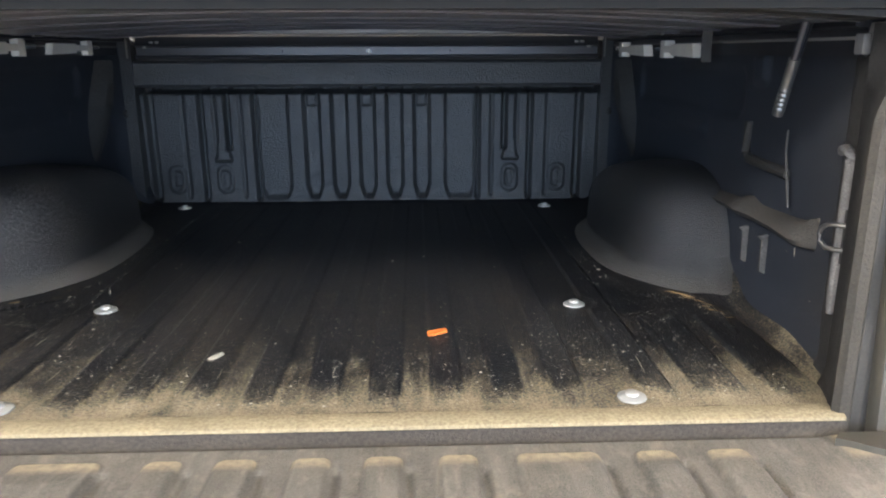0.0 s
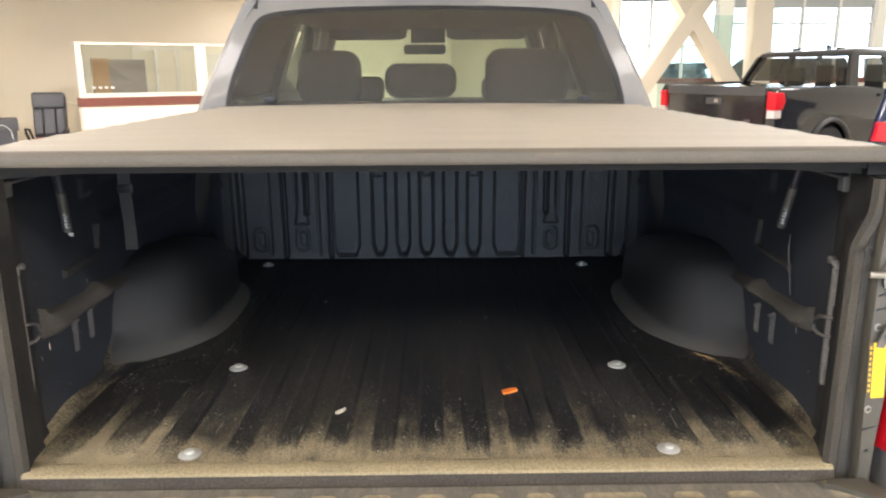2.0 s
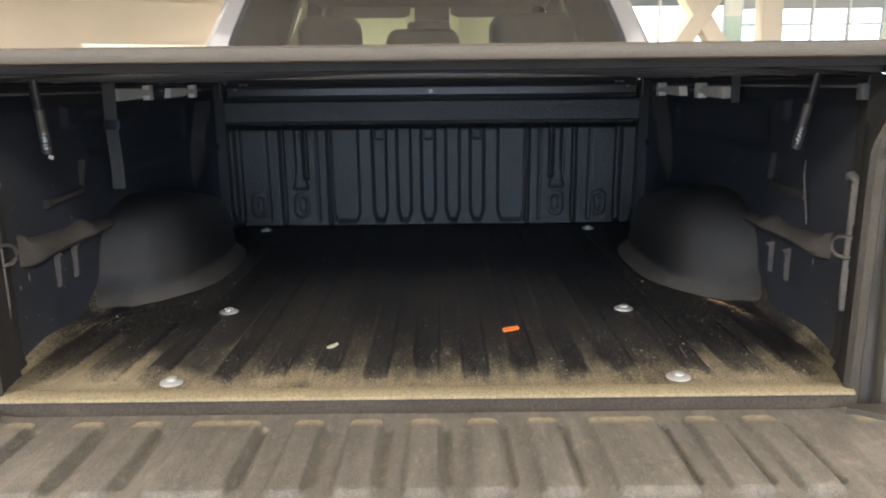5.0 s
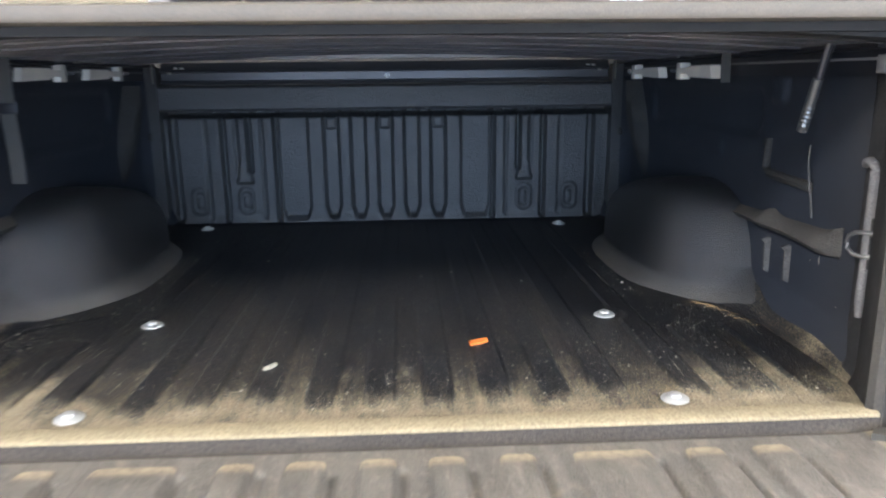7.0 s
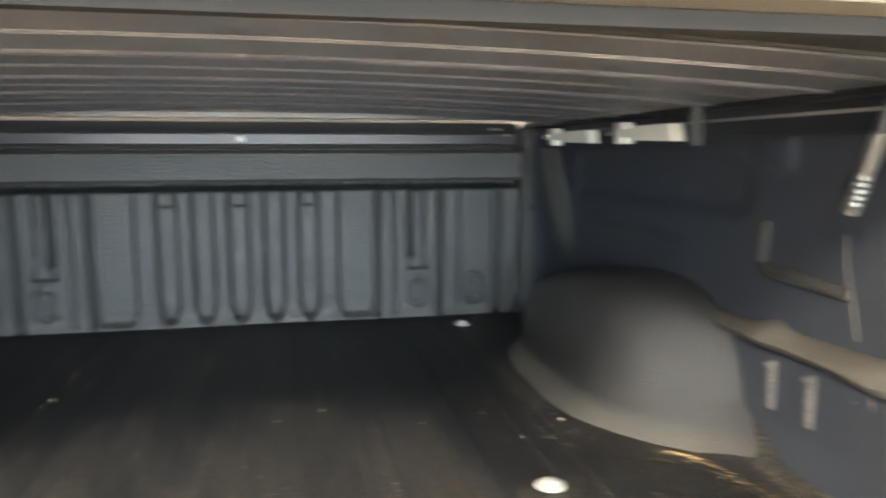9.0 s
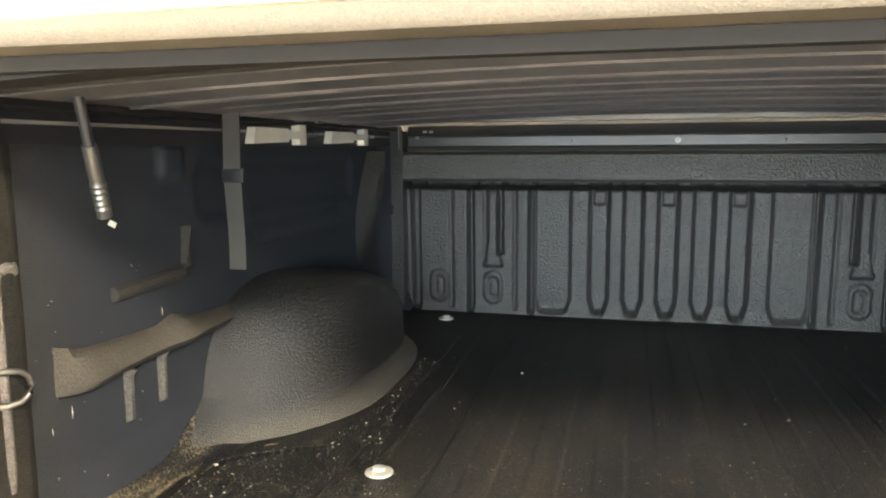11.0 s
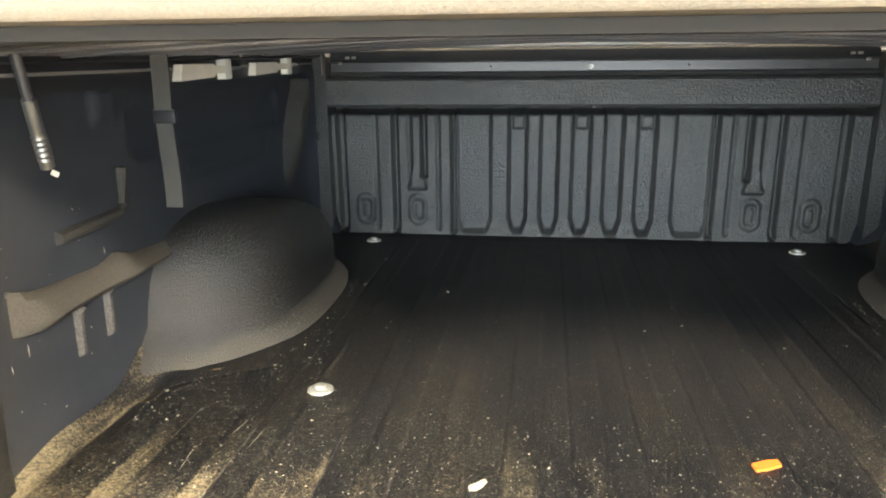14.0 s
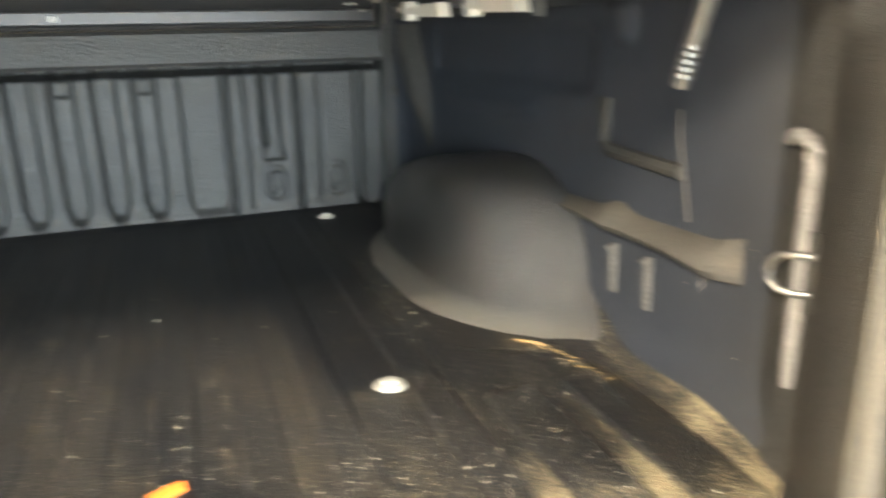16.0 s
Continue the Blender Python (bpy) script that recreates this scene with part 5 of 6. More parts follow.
office = office_front(0.0, 4.6, 0.0, "office_partition", "white office partition with glass and mahogany rail")
m_off = at_office(0, 0)
for k in range(4):
    part("sticker_bar", box(0.22 + k * 0.10, 0.28 + k * 0.10, -0.0075, -0.0050, 0.50, 0.535, m=m_off), M_WHITE, office)
wall_box("partition_side", box(-0.02, 0.04, 0.065, 3.0, GROUND, 0.19), M_CREAM, "white low partition", "partition", m=off)
wall_box("partition_back", box(2.5, 4.6, 1.6, 1.7, GROUND, 1.15), M_FRAME, "white inner office partition", "partition", m=off)
inner = thing("inner_screen", at_office(1.3, -1.4, GROUND), "white framed inner glass screen", "screen", kind="structure")
for u in (1.15, 1.55, 1.95, 2.35):
    part("post", box(u, u + 0.07, -0.03, 0.03, GROUND, 1.2, m=at_office(0, -1.4)), M_FRAME, inner)
part("rail", box(1.15, 2.42, -0.03, 0.03, 1.2, 1.26, m=at_office(0, -1.4)), M_FRAME, inner)
part("low_panel", box(1.22, 2.35, -0.02, 0.02, GROUND, 0.35, m=at_office(0, -1.4)), M_FRAME, inner)

hutch = thing("desk_hutch", at_office(0.5, -0.9, GROUND), "wooden desk hutch with dark back panel", "desk")
mh = at_office(0, -0.9)
part("desktop", box(0.1, 1.4, -0.35, 0.35, -0.14, -0.10, m=mh), M_MAHOG, hutch)
part("side_panel", box(0.36, 0.66, 0.20, 0.32, -0.10, 1.04, m=mh), M_OAK, hutch, "light wood door")
part("back_panel", box(0.66, 1.32, 0.22, 0.30, -0.10, 1.02, m=mh), M_TAUPE, hutch)
part("pedestal", box(0.15, 0.55, -0.3, 0.3, GROUND, -0.14, m=mh), M_MAHOG, hutch)
part("pedestal", box(0.95, 1.35, -0.3, 0.3, GROUND, -0.14, m=mh), M_MAHOG, hutch)
mon = thing("monitor", at_office(1.05, -0.85, -0.10), "black computer monitor on the desk", "monitor")
part("screen", box(-0.22, 0.22, -0.02, 0.02, 0.14, 0.50, m=at_office(1.05, -0.85, -0.10)), M_BLACKTRIM, mon, bevel=0.006)
part("stand", box(-0.03, 0.03, 0.0, 0.05, 0.0, 0.16, m=at_office(1.05, -0.85, -0.10)), M_BLACKTRIM, mon)
part("foot", box(-0.11, 0.11, -0.07, 0.09, 0.0, 0.012, m=at_office(1.05, -0.85, -0.10)), M_BLACKTRIM, mon)


def office_chair(m):
    c = thing("office_chair", m, "black leather office chair with maroon seat", "office chair")

    def cush(n, dims, mm, material, r=0.035, lab=""):
        return part(n, box(*dims, m=m @ mm), material, c, lab, bevel=r, segments=4)

    cush("seat", (-0.25, 0.25, -0.24, 0.26, 0.44, 0.54), pose(0, 0, 0), M_MAROON, 0.04, "maroon fabric seat")
    cush("backrest", (-0.27, 0.27, 0.02, 0.09, 0.0, 0.74), pose(0, 0.25, 0.54, -12), M_LEATHER, 0.035)
    cush("head_pad", (-0.265, 0.265, -0.05, 0.06, 0.49, 0.78), pose(0, 0.25, 0.54, -12), M_LEATHER, 0.055, "plump black leather head pad")
    for x0, x1 in ((-0.255, -0.10), (-0.10, 0.10), (0.10, 0.255)):
        cush("back_pad", (x0, x1, -0.04, 0.05, 0.03, 0.50), pose(0, 0.25, 0.54, -12), M_LEATHER, 0.042, "stitched black leather back pad")
    for s in (-1, 1):
        part("armrest", tube([m @ Vector(p) for p in ((s * 0.27, 0.20, 0.50), (s * 0.31, 0.16, 0.68), (s * 0.31, -0.10, 0.70), (s * 0.29, -0.18, 0.66), (s * 0.26, -0.08, 0.48))], 0.022, 8), M_BLACKTRIM, c, smooth=True)
    part("gas_lift", tube([m @ Vector((0, 0, 0.10)), m @ Vector((0, 0, 0.44))], 0.03, 10), M_STEEL, c, smooth=True)
    for k in range(5):
        leg = part("leg", tube([m @ pose(0, 0, 0, 0, 0, 72 * k) @ Vector(p) for p in ((0, 0, 0.12), (0.30, 0, 0.07))], [0.028, 0.018], 8), M_BLACKTRIM, c, smooth=True)
        part("castor", lathe([(0.001, -0.02), (0.028, -0.02), (0.028, 0.02), (0.001, 0.02)], m @ pose(0, 0, 0, 0, 0, 72 * k) @ pose(0.30, 0, 0.028, 90), 12), M_BLACKTRIM, leg)
    return c


office_chair(at_office(-0.58, 0.1, GROUND) @ pose(0, 0, 0, 0, 0, -15))

bin_m = at_office(-1.20, 0.0, GROUND)
bin_ = thing("shredder", bin_m, "dark grey paper shredder bin", "shredder")
part("bin", loft([[bin_m @ Vector((a * s, b * s, z)) for a, b in ((-0.17, -0.14), (0.17, -0.14), (0.17, 0.14), (-0.17, 0.14))] for s, z in ((0.9, 0.0), (1.0, 0.68))]), M_GREYBOX, bin_, bevel=0.015)
part("lid", box(-0.20, 0.20, -0.17, 0.17, 0.68, 0.90, m=bin_m), M_GREYBOX, bin_, bevel=0.03)
part("cord", tube([bin_m @ Vector(p) for p in ((-0.16, -0.172, 0.86), (-0.10, -0.18, 0.80), (0.0, -0.178, 0.78), (0.08, -0.18, 0.70), (0.10, -0.16, 0.55))], 0.006, 6), M_WHITE, bin_, smooth=True)

low_m = at_office(-1.60, 0) @ pose(0, 0, 0, 0, 0, 8)
lowp = thing("side_partition", at_office(-1.60, 0, GROUND), "low white partition with framed glass and wood cap", "partition", kind="structure")
part("panel", box(-0.06, 0.06, 0.0, 2.7, GROUND, 0.20, m=low_m), M_FRAME, lowp)
part("end_panel", box(0.062, 0.27, 0.0, 0.12, GROUND, 0.20, m=low_m), M_FRAME, lowp)
part("cap_rail", box(-0.10, 0.29, -0.04, 0.16, 0.205, 0.345, m=low_m), M_MAHOG, lowp)
part("cap_rail", box(-0.10, 0.10, 0.164, 2.7, 0.205, 0.345, m=low_m), M_MAHOG, lowp)
for y in (0.05, 0.93, 1.80, 2.66):
    part("post", box(-0.05, 0.05, y - 0.05, y + 0.05, 0.345, 1.22, m=low_m), M_FRAME, lowp)
part("top_rail", box(-0.05, 0.05, 0.0, 2.7, 1.22, 1.30, m=low_m), M_FRAME, lowp)
part("pane", box(-0.004, 0.004, 0.1, 2.6, 0.345, 1.22, m=low_m), M_PANE, lowp)

desk_m = at_office(-2.30, 0.6, GROUND)
desk = thing("reception_desk", desk_m, "dark mahogany reception desk by the offices", "desk")
part("body", box(-0.9, 0.55, -0.35, 0.35, 0.0, 0.72, m=desk_m), M_MAHOG, desk, bevel=0.01)
part("desktop", box(-0.95, 0.60, -0.40, 0.40, 0.72, 0.76, m=desk_m), M_MAHOG, desk, bevel=0.006)
paper_m = desk_m @ pose(0.25, -0.1, 0.76)
tagged(part("paper_stack", box(-0.2, 0.2, -0.14, 0.14, 0.0, 0.03, m=paper_m), M_WHITE, None), "stack of white papers on the desk", "papers")
for dx, mm, lab, nm in ((0.02, M_WHITE, "white pump bottle on the desk", "pump_bottle"), (0.42, M_RED, "red spray bottle on the desk", "spray_bottle")):
    bmx = desk_m @ pose(dx, 0.12, 0.76)
    b = thing(nm, bmx, lab, "bottle")
    part("bottle", lathe([(0.045, 0.0), (0.048, 0.10), (0.040, 0.17), (0.018, 0.20), (0.016, 0.23)], bmx, 14), mm, b, smooth=True)
    part("nozzle", box(-0.05, 0.02, -0.014, 0.014, 0.23, 0.27, m=bmx), M_WHITE, b, bevel=0.004)
sign_m = at_office(-2.45, -0.4, 0)
sign = thing("slatted_display", at_office(-2.45, -0.4, GROUND), "light wood slatted display stand", "display stand")
for k, (w, z) in enumerate(((0.95, 0.60), (1.25, 0.34), (0.95, 0.12), (1.2, -0.1))):
    part("slat", box(-0.75, -0.75 + w, -0.02, 0.02, z - 0.07, z + 0.07, m=sign_m), M_OAK, sign, bevel=0.006)
part("upright", box(-0.6, -0.5, 0.02, 0.06, GROUND, 0.7, m=sign_m), M_OAK, sign)


# ---- other vehicles ----
def parked_pickup(m):
    """A black crew cab pickup in its own axes: x right, y ahead, z up from the ground."""
    t = thing("parked_pickup", m, "glossy black crew cab pickup parked in the showroom", "pickup truck")
    T = lambda pts: [m @ Vector(p) for p in pts]

    def pr(name, outline, a, b, material, axis="x", bevel=0.02, lab="", parent=None):
        bm = prism(outline, a, b, axis)
        bmesh.ops.transform(bm, matrix=m, verts=bm.verts)
        return part(name, bm, material, parent or t, lab, bevel=bevel, segments=3)

    def arch(c, r=0.46):
        return [(c + r * math.cos(a), 0.40 + r * math.sin(a)) for a in np.linspace(0, math.pi, 13)]

    pr("lower_body", [(0.03, 0.62), (0.0, 0.75), (0.0, 1.24), (0.04, 1.30), (1.72, 1.32), (4.1, 1.14), (4.9, 1.08), (5.30, 0.98), (5.38, 0.55)] + [(5.30, 0.42)] + arch(4.45) + arch(1.22) + [(0.35, 0.42)], -0.93, 0.93, M_BLACKPAINT, lab="glossy black body", bevel=0.05)
    rows = []
    for z, a, y0, y1 in ((1.705, 0.745, 1.83, 3.32), (1.75, 0.725, 1.86, 3.26), (1.80, 0.68, 1.98, 3.10), (1.825, 0.55, 2.2, 2.9)):
        rows.append(T([(-a, y0, z), (a, y0, z), (a, y1, z), (-a, y1, z)]))
    part("roof", loft(rows), M_BLACKPAINT, t, "glossy black roof", bevel=0.015, segments=3)
    for s in (-1, 1):
        for ya, yb, w in ((1.64, 1.85, 0.10), (2.62, 2.62, 0.05), (4.0, 3.30, 0.045)):
            part("roof_pillar", loft([T([(s * a, y - w, z), (s * (a - 0.05), y - w, z), (s * (a - 0.05), y + w, z), (s * a, y + w, z)]) for a, y, z in ((0.90, ya + w * 0.5, 1.28), (0.745, yb + w * 0.5, 1.72))]), M_BLACKPAINT, t, bevel=0.01)
        for y, z in ((2.25, 1.42), (3.0, 1.46)):
            part("headrest", box(s * 0.40 - 0.13, s * 0.40 + 0.13, y, y + 0.10, z - 0.35, z + 0.14, m=m), M_SEAT, t, bevel=0.04, segments=3)

    def quad(name, pts, material, parent=t, thick=None):
        bm = bmesh.new()
        bm.faces.new([bm.verts.new(p) for p in T(pts)])
        return part(name, bm, material, parent)

    for x0, x1 in ((-0.78, -0.30), (-0.28, 0.28), (0.30, 0.78)):
        f = lambda x, z: x * (1 - 0.17 * (z - 1.36) / 0.36)
        quad("rear_glass", [(f(x0, 1.36), 1.632, 1.36), (f(x1, 1.36), 1.632, 1.36), (f(x1, 1.70), 1.817, 1.70), (f(x0, 1.70), 1.817, 1.70)], M_CARGLASS)
    for s in (-1, 1):
        for y0, y1, y2, y3 in ((1.95, 2.62, 2.62, 2.02), (2.72, 3.60, 3.22, 2.72)):
            quad("side_glass", [(s * 0.886, y0, 1.36), (s * 0.886, y1, 1.36), (s * 0.768, y2, 1.69), (s * 0.768, y3, 1.69)], M_CARGLASS)
        lamp = pr("tail_lamp", [(-0.035, 1.03), (-0.04, 1.25), (0.12, 1.25), (0.17, 1.14), (0.12, 1.03)], s * 0.83, s * 0.950, M_RED, lab="red tail lamp", bevel=0.015)
        pr("reverse_lens", [(-0.037, 0.93), (-0.037, 1.028), (0.10, 1.028), (0.10, 0.93)], s * 0.835, s * 0.945, M_CLEAR, bevel=0.008, parent=lamp)
        for y in (2.35, 3.1):
            part("door_handle", box(-0.02, 0.02, -0.10, 0.10, -0.02, 0.02, m=m @ pose(s * 0.945, y, 1.18)), M_BLACKPAINT, t, bevel=0.008)
        part("door_mirror", box(-0.11, 0.11, -0.06, 0.06, -0.09, 0.09, m=m @ pose(s * 1.02, 3.45, 1.38)), M_BLACKPAINT, t, bevel=0.03)
        for y, r in ((1.22, 0.40), (4.45, 0.40)):
            wheel(t, m @ pose(s * 0.80, y, r) @ (pose(0, 0, 0) if s > 0 else pose(0, 0, 0, 0, 0, 180)), r, 0.25)
            part("arch_flare", tube([m @ Vector((s * 0.935, y + 0.47 * math.cos(a), 0.40 + 0.47 * math.sin(a))) for a in np.linspace(0.1, math.pi - 0.1, 16)], 0.035, 8), M_BLACKTRIM, t, smooth=True)
    gate = pr("tailgate", [(-0.77, 0.80), (0.77, 0.80), (0.77, 1.20), (-0.77, 1.20)], -0.025, 0.02, M_BLACKPAINT, axis="y", bevel=0.012, lab="glossy black tailgate")
    pr("gate_spoiler", [(-0.78, 1.22), (0.78, 1.22), (0.78, 1.31), (-0.78, 1.31)], -0.05, 0.05, M_BLACKTRIM, axis="y", bevel=0.015, parent=gate)
    pr("gate_handle", [(-0.12, 1.085), (0.12, 1.085), (0.12, 1.165), (-0.12, 1.165)], -0.037, -0.02, M_BLACKTRIM, axis="y", bevel=0.006, parent=gate)
    pr("gate_camera", [(0.02, 1.105), (0.07, 1.105), (0.07, 1.145), (0.02, 1.145)], -0.042, -0.036, M_CHROME, axis="y", bevel=0.004, parent=gate)
    for x0, n in ((-0.66, 3), (0.50, 2)):
        for k in range(n):
            pr("badge", [(x0 + 0.05 * k, 0.87), (x0 + 0.05 * k + 0.035, 0.87), (x0 + 0.05 * k + 0.035, 0.90), (x0 + 0.05 * k, 0.90)], -0.030, -0.024, M_CHROME, axis="y", bevel=0.002, parent=gate)
    pr("rear_bumper", [(-0.17, 0.52), (-0.17, 0.72), (0.05, 0.74), (0.05, 0.50)], -0.92, 0.92, M_CHROME, bevel=0.03)
    for x in (-0.35, 0.35):
        pr("roof_rib", [(2.1, 1.815), (2.9, 1.815), (2.9, 1.845), (2.1, 1.835)], x - 0.02, x + 0.02, M_BLACKPAINT, bevel=0.006)
    pr("aerial", [(2.4, 1.82), (2.55, 1.82), (2.42, 1.89)], -0.02, 0.02, M_BLACKTRIM, bevel=0.004)
    return t


AZ, DIST = 24.9, 10.9
corner = Vector((0.01 + DIST * math.sin(radians(AZ)), -1.24 + DIST * math.cos(radians(AZ)), GROUND))
mp = Matrix.Translation(corner) @ Matrix.Scale(1.065, 4) @ pose(0, 0, 0, 0, 0, -60) @ pose(-0.93, 0, 0)
parked_pickup(mp)


def parked_suv(m, label="dark navy sport utility vehicle with red tail lamps"):
    s = thing("parked_suv", m, label, "car")

    def pr(name, outline, a, b, material, bevel=0.03, lab="", parent=None):
        bm = prism(outline, a, b, "x")
        bmesh.ops.transform(bm, matrix=m, verts=bm.verts)
        return part(name, bm, material, parent or s, lab, bevel=bevel, segments=3)

    pr("body", [(0.0, 0.45), (-0.04, 0.80), (0.06, 1.12), (0.30, 1.72), (0.60, 1.78), (2.6, 1.76), (3.4, 1.15), (4.5, 1.00), (4.65, 0.5), (4.5, 0.32), (0.2, 0.32)], -0.92, 0.92, M_NAVYPAINT, 0.07, "glossy navy body")
    for x in (-1, 1):
        pr("tail_lamp", [(-0.04, 0.90), (0.02, 1.10), (0.22, 1.08), (0.20, 1.0)], x * 0.72, x * 0.935, M_RED, 0.015, "red tail lamp")
        for y in (0.95, 3.75):
            wheel(s, m @ pose(x * 0.82, y, 0.36) @ (pose(0, 0, 0) if x > 0 else pose(0, 0, 0, 0, 0, 180)), 0.36, 0.23)
        bm = bmesh.new()
        bm.faces.new([bm.verts.new(m @ Vector(p)) for p in ((x * 0.9245, 0.45, 1.16), (x * 0.9245, 2.9, 1.16), (x * 0.9245, 2.4, 1.62), (x * 0.9245, 0.6, 1.62))])
        part("side_glass", bm, M_DARKGLASS, s)
    bm = bmesh.new()
    bm.faces.new([bm.verts.new(m @ Vector(p)) for p in ((-0.75, 0.075, 1.18), (0.75, 0.075, 1.18), (0.68, 0.262, 1.64), (-0.68, 0.262, 1.64))])
    part("rear_glass", bm, M_DARKGLASS, s)


suv_c = Vector((0.01 + 8.9 * math.sin(radians(31.0)), -1.24 + 8.9 * math.cos(radians(31.0)), GROUND))
parked_suv(Matrix.Translation(suv_c) @ pose(0, 0, 0, 0, 0, -62) @ pose(0.93, 0, 0))
parked_suv(pose(9.6, 22.4, GROUND, 0, 0, 78), "dark sport utility vehicle parked outside the windows")
parked_suv(pose(11.2, 19.6, GROUND, 0, 0, 90) @ Matrix.Scale(1.1, 4), "dark sport utility vehicle parked outside the windows")

# ---- litter in the bed ----
chip_m = pose(0.194, 0.408, 0.0075, 2, -3, 20)
chip = part("orange_chip", loft([[(-0.021, -0.009, z), (-0.006, -0.0105, z), (0.019, -0.008, z), (0.022, 0.006, z), (0.004, 0.0085, z), (-0.018, 0.007, z)] for z in (0, 0.004)]), M_ORANGE, None, bevel=0.001)
chip.matrix_basis = chip_m
tagged(chip, "broken orange plastic chip on the bed floor", "plastic chip")
flake = part("paper_flake", loft([[(-0.020 * s, -0.006, z), (-0.006, -0.012 * s, z), (0.010 * s, -0.004, z + 0.004), (0.022 * s, 0.006, z + 0.006), (0.006, 0.010 * s, z), (-0.012, 0.006, z)] for s, z in ((1, 0), (0.8, 0.007))]), M_CRUMB, None)
flake.matrix_basis = pose(-0.21, 0.309, 0.001, 0, 0, 30) @ Matrix.Scale(0.85, 4)
tagged(flake, "crumpled pale flake on the bed floor", "debris")


def litter(name, spots, material, label):
    """Many loose crumbs in one mesh; each spot is x, y, z, length, width, turn."""
    vs, fs = [], []
    for x, y, z, a, b, r in spots:
        i = len(vs)
        c, s = math.cos(r), math.sin(r)
        for px, py, pz in ((-a, -b * 0.4, 0), (-a * 0.2, -b, 0), (a, -b * 0.2, 0), (a * 0.4, b, 0), (-a * 0.6, b * 0.7, 0), (-a * 0.3, -b * 0.2, b), (a * 0.4, b * 0.2, b * 0.9)):
            vs.append((x + c * px - s * py, y + s * px + c * py, z + pz))
        fs += [tuple(i + k for k in f) for f in ((0, 1, 5), (1, 2, 6, 5), (2, 3, 6), (3, 4, 5, 6), (4, 0, 5))]
    me = bpy.data.meshes.new(name)
    me.from_pydata(vs, [], fs)
    return tagged(link_mesh(name, me, material), label, "debris", kind="stuff")


rng = random.Random(7)
spots = [(x, y, 0.0007, 0.0055, 0.0035, rng.uniform(0, 6)) for x, y in ((-0.363, 1.164), (0.176, 0.985), (-0.33, 0.798), (0.091, 0.94), (0.619, 0.84))]


def floor_z(x, y):
    return float(floor_height(np.array(x), np.array(y))[2])


for k in range(3600):
    kind = rng.random()
    if kind < 0.60:
        x, y = rng.uniform(-0.78, 0.78), 0.12 + abs(rng.gauss(0, 0.26))
    elif kind < 0.76:
        s = rng.choice((-1, 1))
        f = rng.random()
        x, y = s * (0.615 - 0.02 + rng.gauss(0, 0.02)), 0.70 + 0.75 * f ** 1.4
    elif kind < 0.88:
        s = rng.choice((-1, 1))
        x, y = s * rng.uniform(0.60, 0.80), rng.uniform(0.45, 0.66)
    else:
        x, y = rng.uniform(-0.58, 0.58), rng.uniform(0.5, 1.65)
    if y > 1.68 or (abs(x) > 0.59 and 0.66 < y < 1.5):
        continue
    a = min(0.0028, 0.0004 + abs(rng.gauss(0, 0.0004 if rng.random() < 0.80 else 0.0012)))
    spots.append((x, y, floor_z(x, y) + 0.0003, a, a * rng.uniform(0.4, 0.9), rng.uniform(0, 6.28)))
# coarser flecks in the swept zone behind the sill
for k in range(280):
    x, y = rng.uniform(-0.79, 0.79), 0.15 + 0.36 * rng.random() ** 1.25
    a = rng.uniform(0.0007, 0.0015)
    spots.append((x, y, floor_z(x, y) + 0.0004, a, a * rng.uniform(0.3, 0.8), rng.uniform(0, 6.28)))
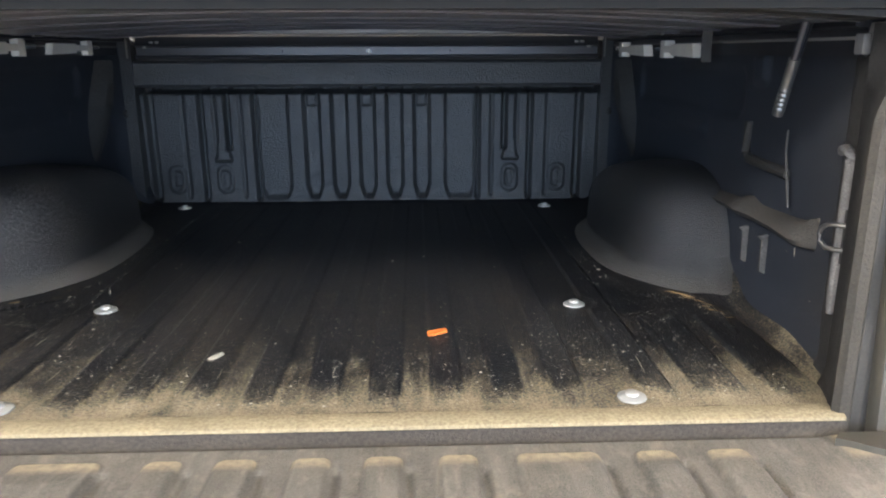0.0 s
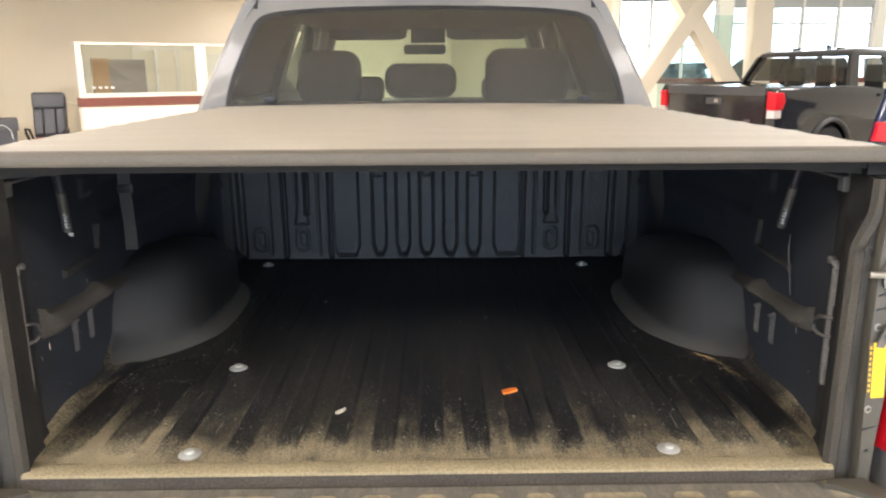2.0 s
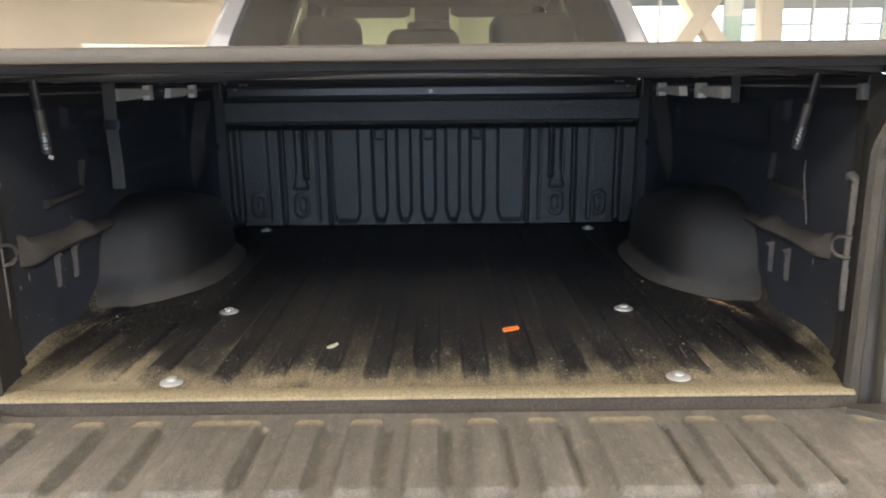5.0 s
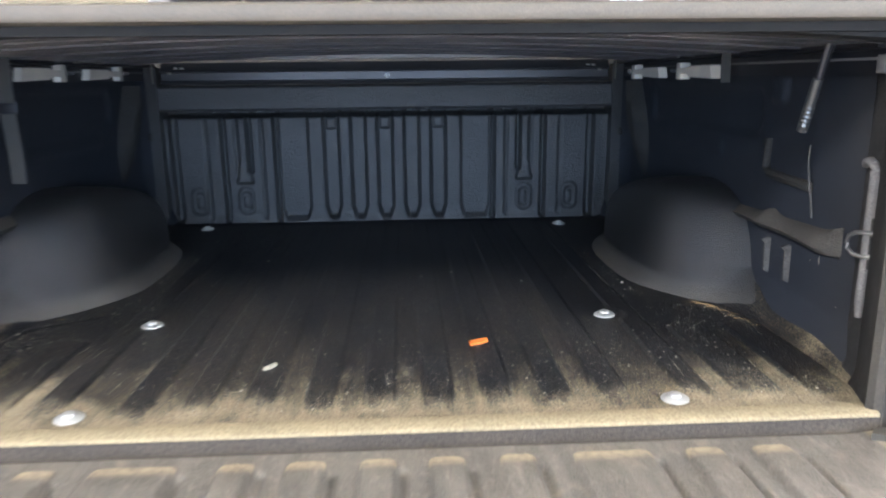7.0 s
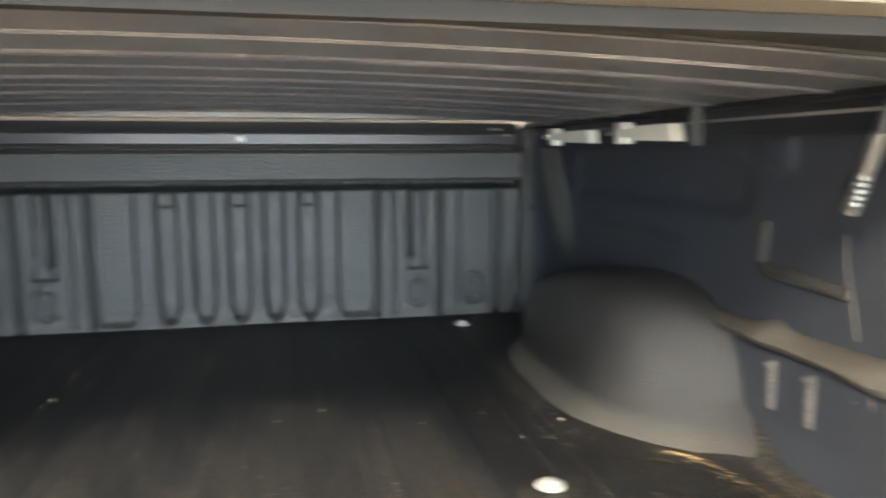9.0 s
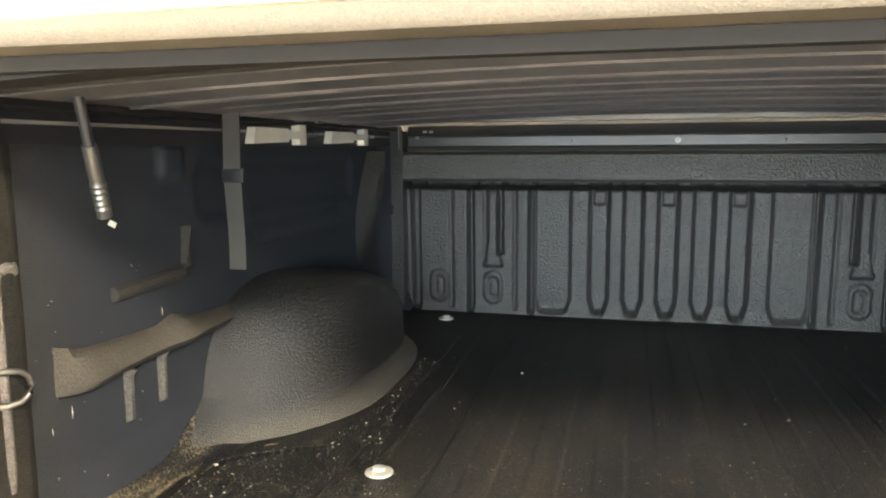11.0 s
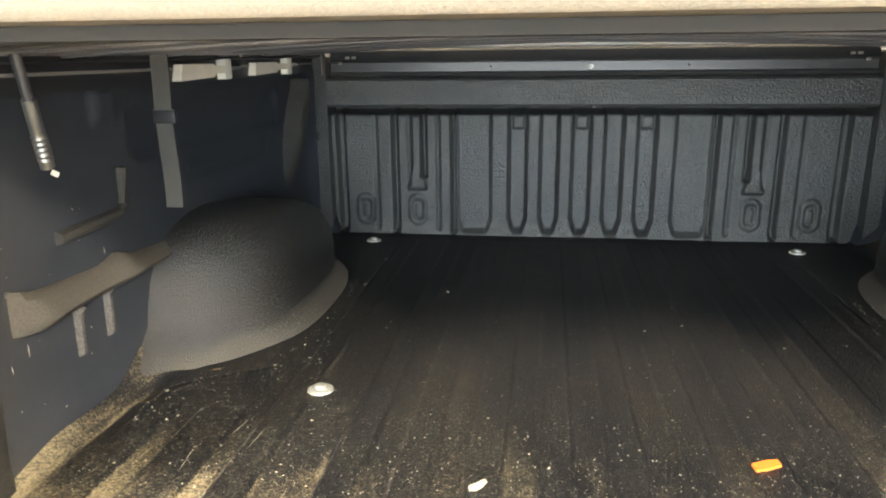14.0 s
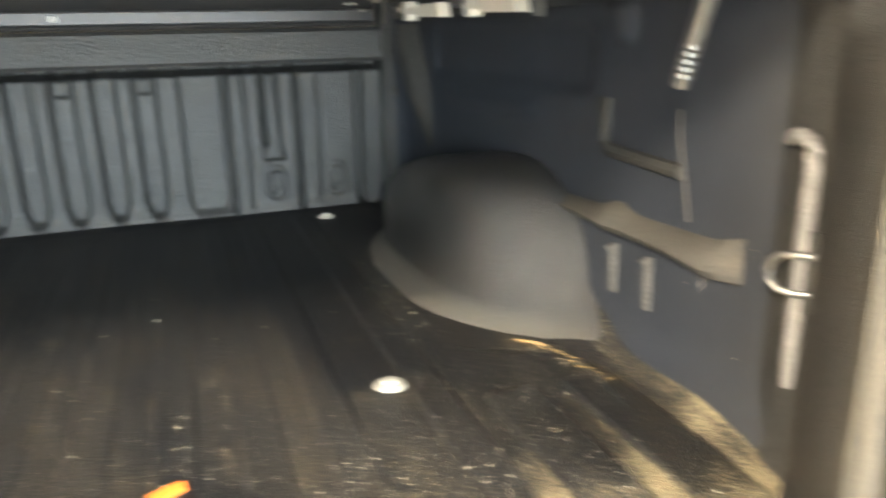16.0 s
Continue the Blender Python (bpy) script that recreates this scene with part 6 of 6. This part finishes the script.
# clumps along the feet of the housings and the moulded edge behind them
for k in range(250):
    s = rng.choice((-1, 1))
    if rng.random() < 0.66:
        y = rng.uniform(0.66, 1.25)
        x = s * (0.640 - 0.035 * math.sin(math.pi * (y - 0.66) / 0.75) + rng.gauss(0, 0.010))
    else:
        y = rng.uniform(0.40, 0.66)
        x = s * (0.778 - 0.10 * max(0.0, (y - 0.55) / 0.11) ** 1.5 + rng.gauss(0, 0.008))
    a = min(0.0048, 0.0007 + abs(rng.gauss(0, 0.0018 if k % 5 == 0 else 0.0008)))
    spots.append((x, y, floor_z(x, y) + 0.0004, a, a * rng.uniform(0.3, 0.8), rng.uniform(0, 6.28)))
for k in range(110):
    x, y = rng.uniform(-0.6, 0.6), 0.22 + 0.95 * rng.random() ** 1.3
    a = rng.uniform(0.0010, 0.0023)
    spots.append((x, y, floor_z(x, y) + 0.0004, a, a * rng.uniform(0.25, 0.7), rng.uniform(0, 6.28)))
# pale scrapes drawn along the ribs
for x, y, a, r in ((-0.578, 0.235, 0.050, 1.62), (-0.472, 0.250, 0.034, 1.50), (-0.286, 0.225, 0.026, 1.55), (-0.183, 0.240, 0.028, 1.60), (0.012, 0.235, 0.020, 1.57), (0.548, 0.250, 0.045, 1.50), (0.578, 0.205, 0.030, 1.66), (0.700, 0.270, 0.030, 1.45), (-0.640, 0.330, 0.040, 1.70), (-0.560, 0.400, 0.035, 1.50), (-0.605, 0.440, 0.028, 1.40)):
    spots.append((x, y, floor_z(x, y) + 0.0004, a, 0.0006, r))
# fine grit, thickest behind the sill
dust = np.random.default_rng(11)
gx, gy = dust.uniform(-0.79, 0.79, 4600), 0.10 + np.abs(dust.normal(0, 0.42, 4600))
gz_ = floor_height(gx, gy)[2]
size, turn = dust.uniform(0.0004, 0.0010, 4600), dust.uniform(0, 6.28, 4600)
for x, y, z, a, r in zip(gx.tolist(), gy.tolist(), gz_.tolist(), size.tolist(), turn.tolist()):
    if y < 1.66 and not (abs(x) > 0.60 and 0.64 < y < 1.5):
        spots.append((x, y, z + 0.0002, a, a * 0.6, r))
litter("crumbs", spots, M_CRUMB, "scattered pale crumbs and grit on the bed floor")
stalks = []
for k in range(30):
    s = 1 if rng.random() < 0.9 else -1
    f = rng.random()
    x, y = s * (0.735 + 0.06 * f ** 0.5 + rng.gauss(0, 0.004)), 0.652 - 0.20 * f ** 2.0 + rng.gauss(0, 0.004)
    stalks.append((x, y, floor_z(x, y) + 0.0005, rng.uniform(0.006, 0.018), 0.0008, s * -0.9 + rng.gauss(0, 0.5)))
litter("straw_bits", stalks, M_STRAW, "bits of dry straw along the wheel housing")
